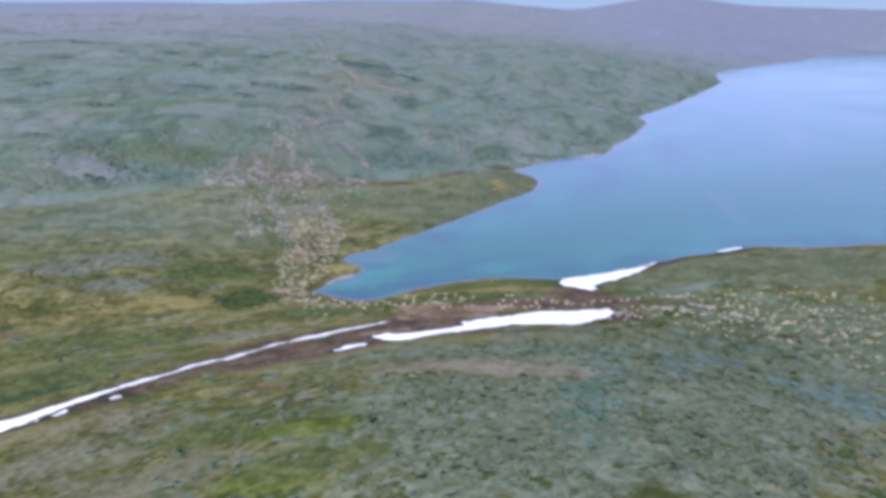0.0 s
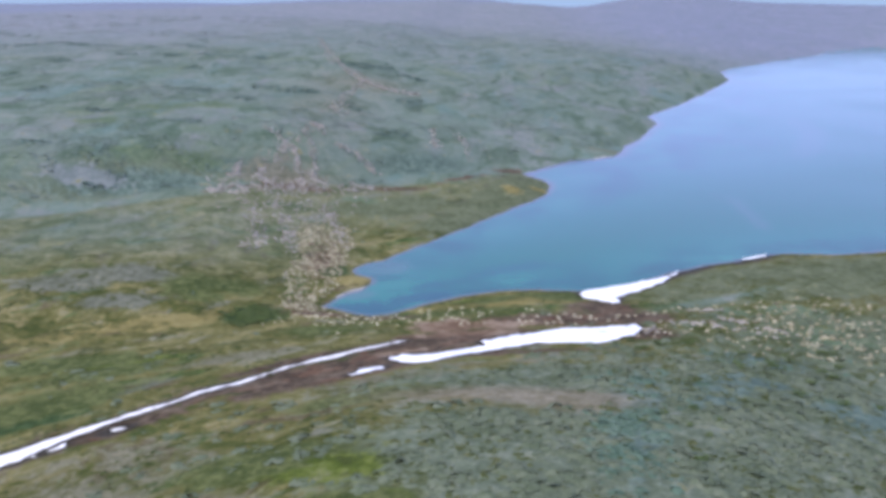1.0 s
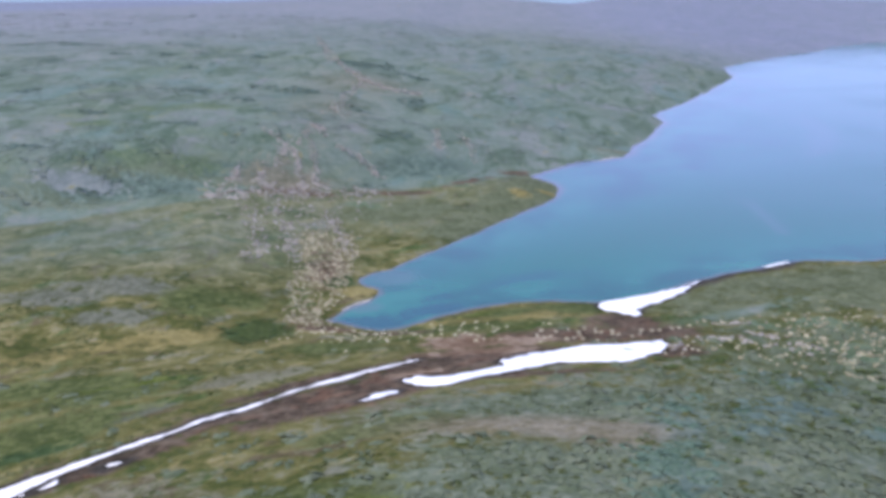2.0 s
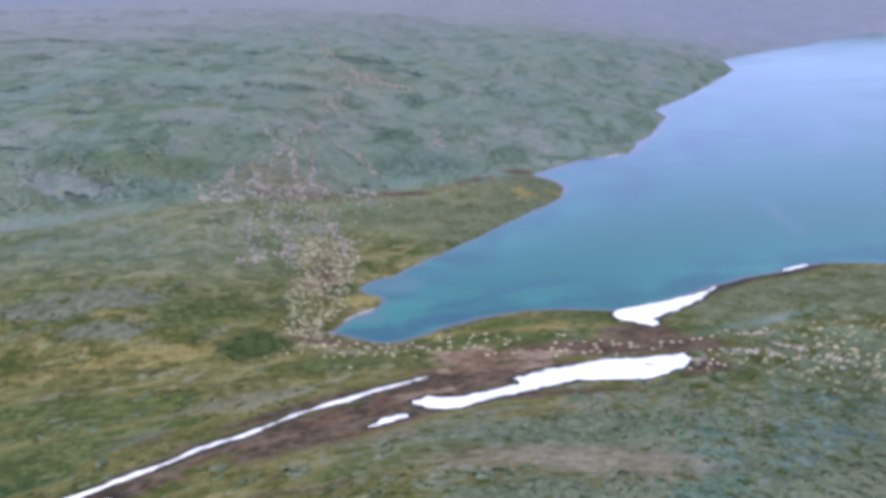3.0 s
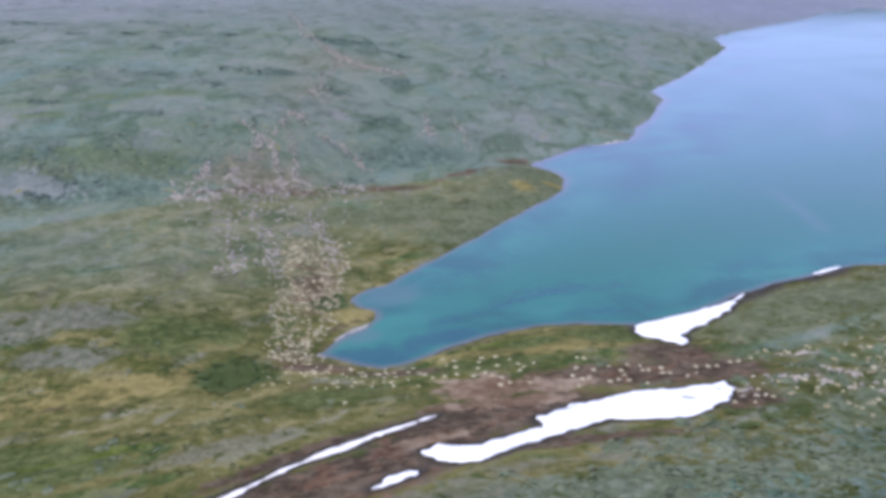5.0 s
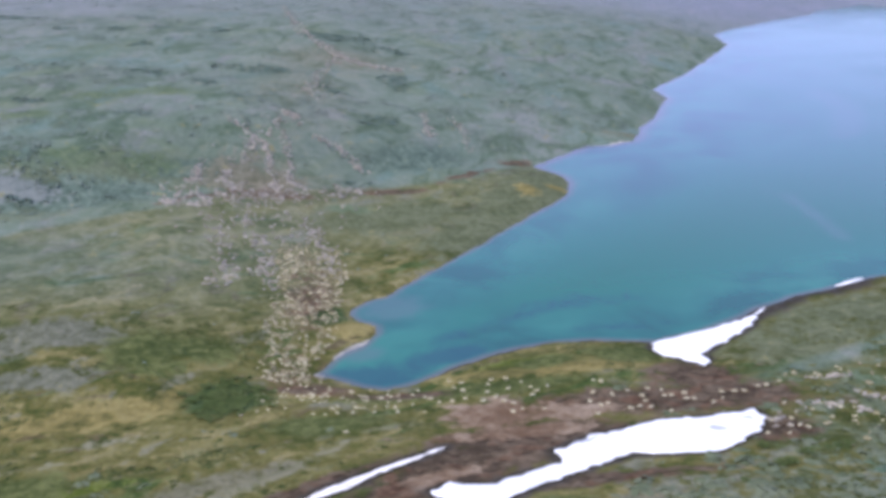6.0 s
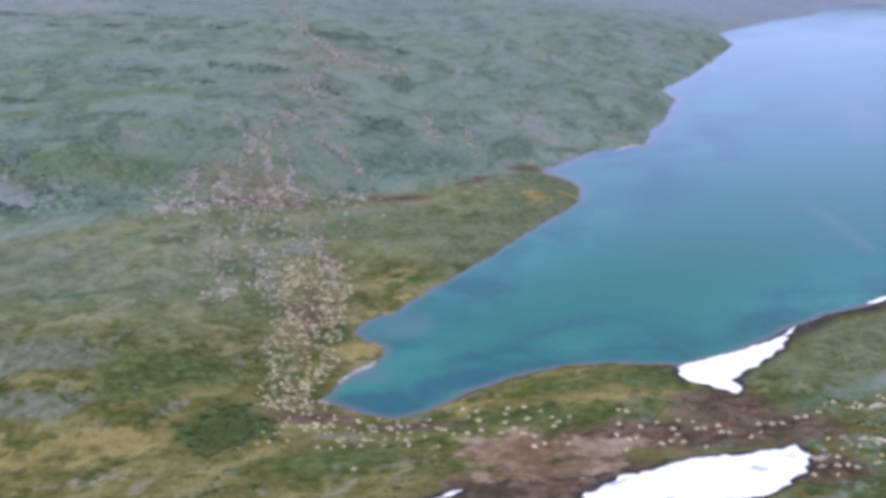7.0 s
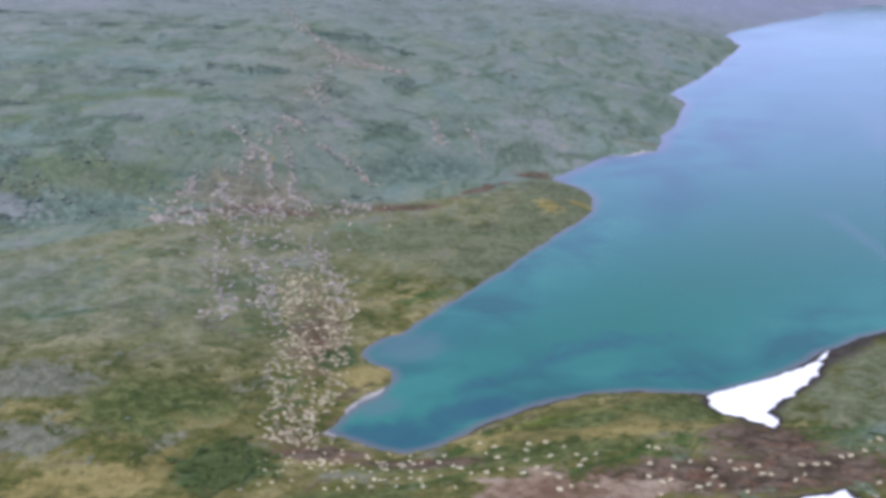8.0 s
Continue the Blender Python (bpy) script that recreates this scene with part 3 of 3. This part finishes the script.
# ---- snow ----
def snow_patch(ring, deep, label, seed, cell=0.6, ragged=1.0, melt=0.15, mat=SNOW):
    """A bank of old snow on the ground inside the ring, thin at its ragged edge."""
    ring = np.array(ring, float)
    lo, hi = ring.min(0) - 1.5, ring.max(0) + 1.5
    x, y, q = grid(np.arange(lo[0], hi[0], cell), np.arange(lo[1], hi[1], cell))
    d = inside(x, y, ring) - melt + ragged * (0.55 * relief(x, y, 2.6, seed) + 0.35 * relief(x, y, 1.2, seed + 1))
    z = np.maximum(height(x, y), 0.02) + np.where(d > 0, deep * (1 - np.exp(-d / 1.1)) + 0.06, np.maximum(d, -1) * 1.2 + 0.06)
    z += 0.12 * deep * relief(x, y, 5, seed + 2) * (d > 0.5)
    keep = (d[q] > -0.75).any(1)
    used, q = np.unique(q[keep], return_inverse=True)
    ob = sheet("snow_patch", np.stack([x, y, z], 1)[used], q.reshape(-1, 4), mat)
    return tagged(ob, label, "snow patch", "old snow by the lake")


snow_field = [snow_patch(*row) for row in SNOW_PATCHES][3]


def dirty_ice(parent, cx, cy, wide, deep, turn, seed):
    """A thin, flat grey patch lying on a snow patch."""
    x, y, q = grid(np.arange(cx - wide * 1.5, cx + wide * 1.5, 0.3), np.arange(cy - deep * 2 - 1, cy + deep * 2 + 1, 0.3))
    d = mound(x, y, cx, cy, wide, deep, turn) + 0.25 * relief(x, y, 1.3, seed) + 0.15 * relief(x, y, 0.6, seed + 1)
    me = parent.data
    top = np.empty(len(me.vertices) * 3, np.float32)
    me.vertices.foreach_get("co", top)
    top = top.reshape(-1, 3)
    keep = (d[q] > 0.5).all(1)
    used, q = np.unique(q[keep], return_inverse=True)
    z = np.array([top[np.argmin((top[:, 0] - x[k]) ** 2 + (top[:, 1] - y[k]) ** 2), 2] for k in used]) + 0.035
    ob = sheet("dirty_ice", np.stack([x[used], y[used], z], 1), q.reshape(-1, 4), GREY_SNOW)
    ob.parent = parent
    return tagged(ob, "flat grey patch on the snow")


for spot in ((20, 268, 2.2, 1.6, 10, 81), (-4.5, 263.5, 3.4, 1.3, 30, 83), (26.5, 273.5, 1.6, 0.9, 0, 85)):
    dirty_ice(snow_field, *spot)


# ---- plants ----
def clumps(name, x, y, size, mat, label, seed, blades=13, tall=0.3):
    """Many low bushes, each a dome of small tilted leaf sprays, in one mesh."""
    rng = np.random.default_rng(seed)
    n = len(x)
    z = height(x, y)
    a, b = rng.random((n, blades)) * 2 * np.pi, np.arccos(0.1 + rng.random((n, blades)) * 0.88)
    out = np.stack([np.sin(b) * np.cos(a), np.sin(b) * np.sin(a), np.cos(b) * tall], -1)
    s = size[:, None, None]
    mid = np.stack([x, y, z], 1)[:, None] + out * s * (0.30 + 0.22 * rng.random((n, blades, 1))) - np.array([0, 0, 0.04])
    u = rng.normal(size=(n, blades, 3)) * np.array([1, 1, 0.45])
    lean = out + np.array([0, 0, 2.2])
    lean /= np.linalg.norm(lean, axis=-1, keepdims=True)
    u -= (u * lean).sum(-1, keepdims=True) * lean
    u /= np.linalg.norm(u, axis=-1, keepdims=True)
    v = np.cross(lean, u)
    v /= np.linalg.norm(v, axis=-1, keepdims=True) + 1e-6
    wide, deep = s * (0.24 + 0.14 * rng.random((n, blades, 1))), s * (0.17 + 0.10 * rng.random((n, blades, 1)))
    tip = out * s * 0.08
    twist, pull = rng.uniform(0, np.pi, (n, 1)), rng.uniform(0.1, 1.1, (n, 1))
    reach = (mid[..., 0] - x[:, None]) * np.cos(twist) + (mid[..., 1] - y[:, None]) * np.sin(twist)
    mid[..., 0] += reach * pull * np.cos(twist)
    mid[..., 1] += reach * pull * np.sin(twist)
    verts = np.stack([mid - u * wide, mid - v * deep - tip, mid + u * wide, mid + v * deep - tip], 2).reshape(-1, 3)
    ob = sheet(name, verts, np.arange(len(verts)).reshape(-1, 4), mat, False)
    return tagged(ob, label, "shrubs", kind="stuff")


def strewn(rng, n, x0, x1, y0, y1, chance, gap=2.5):
    """Places in a stretch of the plan, kept by a chance between 0 and 1, at least gap metres from the water."""
    x, y = rng.uniform(x0, x1, n), rng.uniform(y0, y1, n)
    keep = (rng.random(n) < chance(x, y)) & (inside(x, y, LAKE) < -gap)
    return x[keep], y[keep]


def off_snow(x, y):
    """1 away from old snow, 0 on it and on the dark rim round it."""
    free = np.ones(x.shape)
    for ring, *_ in SNOW_PATCHES:
        free = np.minimum(free, step(0.6, 2.0, -inside(x, y, np.array(ring, float))))
    return free


def open_ground(x, y):
    """1 where shrubs grow, towards 0 on peat, bare soil, lichen and snow."""
    return off_snow(x, y) * (1 - np.clip(cover(x, y, PEAT) * 1.3 + cover(x, y, BARE) * 1.3 + cover(x, y, LICHEN) * 0.8 + cover(x, y, OCHRE) * 0.6 + cover(x, y, CROWBERRY) * 1.2 + 1.4 * mound(x, y, -4, 201, 28, 9, -4) + cover(x, y, HEATH) * 0.75 + cover(x, y, SEDGE) * 0.7, 0, 1))


rng = np.random.default_rng(5)
x, y = strewn(rng, 36000, -130, 130, 118, 300, lambda x, y: open_ground(x, y) * (1 - 0.8 * cover(x, y, SALLOW)) * np.clip(0.01 + 0.99 * cover(x, y, WILLOWS), 0, 1) * step(-0.5, 0.4, relief(x, y, 4, 61) + 0.7 * relief(x, y, 13, 68)))
clumps("willow_scrub", x, y, 0.9 + 2.7 * rng.random(len(x)) ** 2, WILLOW, "low grey-green willow scrub covering the near slope", 6, 11, 0.30)
x, y = strewn(rng, 16000, -10, 100, 140, 262, lambda x, y: (0.1 * cover(x, y, SALLOW) + 0.8 * cover(x, y, SALLOW[1:3])) * step(-0.3, 0.5, relief(x, y, 4, 73) + 0.6 * relief(x, y, 14, 74)))
clumps("sallow_scrub", x, y, 0.8 + 2.0 * rng.random(len(x)) ** 2, TEAL_LEAF, "blue-green downy willow thicket on the near slope", 16, 9, 0.35)
x, y = strewn(rng, 50000, -150, 140, 118, 340, lambda x, y: open_ground(x, y) * step(-0.2, 0.7, relief(x, y, 5, 62) + 0.7 * relief(x, y, 18, 69)))
clumps("dwarf_birch_scrub", x, y, 0.4 + 1.5 * rng.random(len(x)) ** 2.5, HEATHER, "olive and brown dwarf birch heath on the tundra", 7, 9)
x, y = strewn(rng, 50000, -260, 90, 300, 640, lambda x, y: open_ground(x, y) * step(-0.2, 0.7, relief(x, y, 8, 63) + 0.7 * relief(x, y, 30, 70)) * (0.01 + 0.99 * step(-10, 30, -0.596 * (x - 7.6) + 0.803 * (y - 547))))
clumps("hillside_scrub", x, y, 0.7 + 1.6 * rng.random(len(x)) ** 2, SLOPE_LEAF, "grey-green willow scrub over the gentle hillside", 8, 7, 0.4)
x, y = strewn(rng, 30000, -560, 260, 600, 1200, lambda x, y: step(-0.1, 0.8, relief(x, y, 14, 64) + 0.7 * relief(x, y, 50, 65)))
clumps("fell_scrub", x, y, rng.uniform(1.2, 3.2, len(x)), SLOPE_LEAF, "distant low scrub on the hazy fell side", 9, 6, 0.2)
x, y = strewn(rng, 26000, -420, -55, 430, 820, lambda x, y: step(0.42, 0.70, 0.7 * relief(x * 0.8, y * 0.9, 24, 66) + 0.35 * relief(x, y, 11, 71)))
clumps("dark_thicket", x, y, rng.uniform(1.6, 3.6, len(x)), THICKET, "dark green willow thickets in bands on the hillside", 10, 8, 0.45)


# ---- single bushes ----
def part(name, bm, mat, parent, label=""):
    me = bpy.data.meshes.new(name)
    bm.to_mesh(me)
    bm.free()
    me.materials.append(mat)
    ob = new(name, me)
    ob.parent = parent
    return tagged(ob, label)


def willow_bush(seed):
    """A rounded willow: a fan of crooked stems under an uneven crown of leaf sprays."""
    luck = random.Random(seed)
    root = new("willow_bush")
    ends = []
    for k in range(7):
        bm = bmesh.new()
        a, lean = k * 0.9 + luck.uniform(-0.3, 0.3), luck.uniform(0.35, 0.85)
        at, way, rings = Vector((0.05 * math.cos(a), 0.05 * math.sin(a), -0.1)), Vector((lean * math.cos(a), lean * math.sin(a), 1)).normalized(), []
        for j in range(5):
            wide = 0.035 * (1 - j / 6)
            rings.append([bm.verts.new(at + Vector((wide * math.cos(b), wide * math.sin(b), 0))) for b in (0, 1.26, 2.51, 3.77, 5.03)])
            at = at + way * 0.24
            way = (way + Vector((luck.uniform(-0.3, 0.3), luck.uniform(-0.3, 0.3), 0.05))).normalized()
        for low, high in zip(rings, rings[1:]):
            for j in range(5):
                bm.faces.new((low[j], low[(j + 1) % 5], high[(j + 1) % 5], high[j]))
        ends.append(at)
        part("stem", bm, BARK, root)
    bm = bmesh.new()
    for k in range(190):
        tip = luck.choice(ends)
        at = tip * luck.uniform(0.6, 1.08) + Vector((luck.gauss(0, 0.24), luck.gauss(0, 0.24), luck.gauss(0, 0.13)))
        at.z = max(at.z, 0.12)
        turn = Euler((luck.uniform(-0.9, 0.9), luck.uniform(-0.9, 0.9), luck.uniform(0, 6.3))).to_matrix()
        long, wide = luck.uniform(0.10, 0.20), luck.uniform(0.05, 0.10)
        bm.faces.new([bm.verts.new(at + turn @ Vector(c)) for c in ((-long, 0, 0), (0, -wide, 0.03), (long, 0, 0), (0, wide, 0.03))])
    part("crown", bm, BUSH, root, "dense small dull green leaves")
    return tagged(root, "rounded dull green willow bush in low tundra scrub", "bush", "willow bushes on the tundra")


def bush_spots(n, seed):
    """Places packed into the dark thicket west of the lake, then loose groups on the near slope."""
    rng = np.random.default_rng(seed)
    out = []
    while len(out) < n:
        if len(out) < 0.6 * n:
            x, y = rng.normal(-75, 5.4), rng.normal(295.5, 6)
            if mound(x, y, -75, 295.5, 9, 11) + 0.25 * relief(np.array([x]), np.array([y]), 4, 91)[0] > 0.3 and all((x - a) ** 2 + (y - b) ** 2 > 1.1 for a, b in out):
                out.append((x, y))
            continue
        x, y = rng.uniform(15, 100), rng.uniform(165, 262)
        if open_ground(np.array([x]), np.array([y]))[0] > 0.55 and relief(np.array([x]), np.array([y]), 16, 90)[0] > 0.05:
            out.append((x, y))
    return out


BUSH = leaves("bush_leaves", (0.060, 0.092, 0.028), (0.086, 0.120, 0.040), (0.122, 0.154, 0.060))
bushes = [willow_bush(s) for s in (1, 2, 3)]
for k, (x, y) in enumerate(bush_spots(140, 12)):
    z = float(height(np.array([x]), np.array([y]))[0])
    size = rng.uniform(0.8, 1.5)
    m = pose(x, y, z, 0, 0, rng.uniform(0, 360)) @ Matrix.Diagonal((size, size, size * 0.5, 1))
    if k < 3:
        bushes[k].matrix_basis = m
    else:
        copy_thing(bushes[k % 3], pose(0, 0, 0)).matrix_basis = m


# ---- blocks standing in for the herd ----
def herd_block_mesh(seed):
    """A block with a flat base, worn edges and uneven sides, standing in for a herd animal."""
    rng = np.random.default_rng(seed)
    bm = bmesh.new()
    bmesh.ops.create_icosphere(bm, subdivisions=2, radius=0.5)
    cut = [(Vector(rng.normal(size=3)).normalized(), rng.uniform(0.30, 0.42)) for _ in range(6)]
    for v in bm.verts:
        for way, far in cut:
            over = v.co.dot(way) - far
            if over > 0:
                v.co -= way * over
        v.co *= 1 + 0.06 * noise.noise(v.co * 4 + Vector((seed, 0, 0)))
        v.co = Vector((v.co.x * 1.65, v.co.y * 0.8, max(v.co.z, -0.28) * 0.8))
    me = bpy.data.meshes.new("herd_block")
    bm.to_mesh(me)
    bm.free()
    me.materials.append(PALE_HERD)
    return me


HERD_BLOCKS = [herd_block_mesh(s) for s in range(6)]
BANK_HERD = [(-29.2, 306.9), (-26.5, 304.1), (-28.2, 301.7), (-26.1, 298.8), (-20.1, 304.3), (-20.8, 301.5), (-17, 304.2), (-13.8, 301.5), (-21.1, 296.5), (-16.6, 298),
               (-12, 297.5), (-10.9, 294.8), (-11.9, 292.7), (-8.5, 297.7), (-25.7, 292.9), (-28.3, 292), (-22, 290.7), (-19.5, 292.7), (-17.9, 289), (-16.1, 287.6),
               (-16.4, 282.5), (-14.4, 283.8), (-10.3, 283.3), (1.3, 299.8), (2.8, 299.1)]
GULLY_HERD = [(-48.3, 275), (0.3, 292.7), (4, 290.8), (7.5, 292.9), (11.7, 293.6), (9.7, 288.3), (9.9, 285.5), (0.9, 284.4), (2.4, 285.2), (-0.9, 287.3), (6.4, 281.8), (8.2, 282.6),
                (10.4, 282.2), (13.7, 279.4), (15.6, 288.7), (14.2, 288.6), (18.4, 290.2), (18.2, 286.6), (19.6, 286.5), (14.3, 292.7), (26, 290.2), (28.7, 290.6), (25, 285.6),
                (22.8, 283.4), (33.2, 281), (36.3, 295.2), (-0.3, 279.3)]
SLOPE_HERD = [(48.6, 302.6), (49.1, 301.3), (53.5, 301.8), (46.8, 299.6), (36, 282), (36.7, 276.9), (40.3, 278.3), (42.9, 275.2), (46.3, 280.3), (48.8, 280.2), (47.3, 275.6),
                (34.8, 273.9), (30.9, 272.8), (33.8, 269.9), (35.5, 270.6), (36.7, 269.8), (28.3, 266.4), (32.4, 266.7), (43.1, 281.8), (39.5, 297.1), (34.4, 294.7), (30.7, 291)]


# each herd animal is built as a plain boulder
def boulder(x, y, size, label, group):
    ob = new("boulder", HERD_BLOCKS[rng.integers(6)])
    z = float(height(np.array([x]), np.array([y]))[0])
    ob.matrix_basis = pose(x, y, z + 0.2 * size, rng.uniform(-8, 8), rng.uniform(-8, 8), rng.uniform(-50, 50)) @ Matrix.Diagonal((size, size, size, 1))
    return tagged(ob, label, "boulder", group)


for x, y in BANK_HERD:
    boulder(x, y, rng.uniform(0.58, 0.88), "pale boulder-shaped stand-in for a herd animal on the mossy lake bank", "boulders by the lake")
for x, y in GULLY_HERD:
    boulder(x, y, rng.uniform(0.58, 0.88), "pale boulder-shaped stand-in for a herd animal on brown peat above the snow", "boulders by the snow")
for x, y in SLOPE_HERD:
    boulder(x, y, rng.uniform(0.58, 0.88), "pale boulder-shaped stand-in for a herd animal on the scrubby slope", "boulders on the slope")
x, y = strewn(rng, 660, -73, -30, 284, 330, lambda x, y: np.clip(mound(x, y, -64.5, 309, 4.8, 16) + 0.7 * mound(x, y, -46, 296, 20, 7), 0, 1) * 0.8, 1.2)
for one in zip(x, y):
    boulder(*one, rng.uniform(0.44, 0.70), "pale boulder-shaped stand-in for a herd animal at the lake's end", "boulders round the lake's end")


def herd_field(name, x, y, low, high, label, seed, mat=PALE_HERD):
    """Blocks standing in for the herd, too many to count, in one mesh."""
    rng = np.random.default_rng(seed)
    bm = bmesh.new()
    bmesh.ops.create_icosphere(bm, subdivisions=1, radius=0.5)
    base = np.array([v.co for v in bm.verts])
    tris = np.array([[v.index for v in f.verts] for f in bm.faces])
    bm.free()
    n, k = len(x), len(base)
    size, turn = rng.uniform(low, high, n)[:, None], rng.normal(0, 0.55, n)[:, None]
    p = base[None] * (1 + 0.25 * rng.normal(size=(n, k, 1)))
    px, py, pz = p[..., 0] * 1.75 * size, p[..., 1] * 0.8 * size, np.maximum(p[..., 2], -0.3) * size * 0.95
    z = height(x, y)[:, None]
    verts = np.stack([x[:, None] + px * np.cos(turn) - py * np.sin(turn), y[:, None] + px * np.sin(turn) + py * np.cos(turn), z + pz + 0.2 * size], -1).reshape(-1, 3)
    faces = (tris[None] + (np.arange(n) * k)[:, None, None]).reshape(-1, 3)
    return tagged(sheet(name, verts, faces, mat, False), label, "stones", kind="stuff")


x, y = strewn(rng, 4600, -86, -50, 308, 422, lambda x, y: np.clip(step(-79, -75.5, x + 0.12 * (y - 360)) * step(-57.5, -60, x + 0.04 * (y - 360)) * step(412, 400, y) * (0.55 + 0.45 * relief(x, y, 6, 72)), 0, 1) * 0.7)
herd_field("stone_scatter", x, y, 0.5, 0.86, "dense scatter of pale blocks standing in for the herd west of the lake", 71)
x, y = strewn(rng, 5200, -145, -55, 400, 560, lambda x, y: np.clip(mound(x, y, -95, 425, 17, 22) + mound(x, y, -98, 455, 26, 12, 10) + 0.3 * mound(x, y, -108, 490, 20, 24), 0, 1) * 0.45 * step(-0.8, 0.4, relief(x, y, 9, 67)))
herd_field("stone_scatter", x, y, 0.6, 1.0, "thin scatter of pale blocks standing in for the herd up the hillside", 72, GREY_HERD)


def trail(line, n, loose):
    """Places scattered loosely along a line of corners."""
    line = np.array(line, float)
    k = rng.uniform(0, len(line) - 1.001, n)
    i = k.astype(int)
    at = line[i] + (line[i + 1] - line[i]) * (k - i)[:, None] + rng.normal(0, loose, (n, 2))
    return at[:, 0], at[:, 1]


SLOPE_TRAILS = [
    ([(28.6, 269.7), (41.2, 281.7), (50.6, 279), (59.2, 274.6), (65.6, 264.3)], 34, 1.2),
    ([(46.7, 298.6), (55.8, 301.9)], 14, 0.7),
    ([(53.4, 289), (61.4, 281), (69.7, 276)], 30, 0.9),
]
HILL_TRAILS = [
    ([(-163, 925), (-132, 794), (-113, 740), (-96.8, 703), (-79, 687), (-62, 691)], 260, 2.2),
    ([(-96.8, 703), (-100, 630), (-96.5, 572)], 80, 2.6),
    ([(-99.6, 530), (-94.4, 525), (-93, 516)], 40, 1.2),
    ([(-118, 505), (-106.3, 496.5), (-107, 487), (-112.3, 472.5), (-113, 465), (-105, 455)], 120, 1.1),
    ([(-104, 496), (-98.5, 485), (-92.8, 461)], 80, 1.1),
    ([(-97, 506), (-92.4, 492.6), (-91.3, 477), (-82.4, 464)], 95, 1.0),
    ([(-86.5, 513.6), (-76.8, 513.6), (-69.9, 509), (-66.9, 503)], 75, 1.1),
]
PLATEAU_TRAILS = [
    ([(-31.4, 586), (-24.5, 560), (-22.5, 544)], 30, 1.2),
    ([(-97.5, 528), (-100.6, 509), (-103.7, 490)], 50, 1.0),
    ([(-44, 593), (-41, 558), (-39.5, 548)], 40, 1.2),
    ([(-122, 474), (-121.6, 465), (-124.8, 458), (-111, 435)], 80, 1.2),
    ([(-129, 441.4), (-122.7, 434.7), (-111, 432.6)], 70, 1.0),
    ([(-127, 451), (-116, 438), (-107, 446.5), (-93.4, 453.6), (-81.5, 464), (-71.4, 462), (-65, 478)], 160, 3.6),
    ([(-106, 422), (-98.6, 398), (-92.7, 378), (-92.3, 365)], 75, 2.0),
    ([(-97, 425), (-88, 403), (-82.5, 382), (-78.7, 367)], 95, 1.8),
    ([(-78.4, 434.5), (-73.4, 416), (-67.5, 402), (-62.6, 380)], 90, 2.2),
]
for k, (line, n, loose) in enumerate(SLOPE_TRAILS + HILL_TRAILS + PLATEAU_TRAILS):
    x, y = trail(line, n if k < 3 else int(1.15 * n), loose)
    far = 1.2 if line[0][1] > 600 else 1.0
    herd_field("stone_scatter", x, y, 0.6 * far, 1.05 * far, "line of pale blocks standing in for the herd on the tundra", 75 + k, GREY_HERD)
x, y = strewn(rng, 2500, 36, 125, 225, 320, lambda x, y: np.clip(0.5 * mound(x, y, 70, 281, 12, 17) + 0.4 * mound(x, y, 62, 268, 30, 9, -20) + 1.3 * mound(x, y, 92, 274, 24, 24, 0) + 0.7 * mound(x, y, 76, 304, 26, 5), 0, 1) * 0.55)
herd_field("stone_scatter", x, y, 0.52, 0.92, "pale blocks standing in for the herd among scrub on the slope", 73)
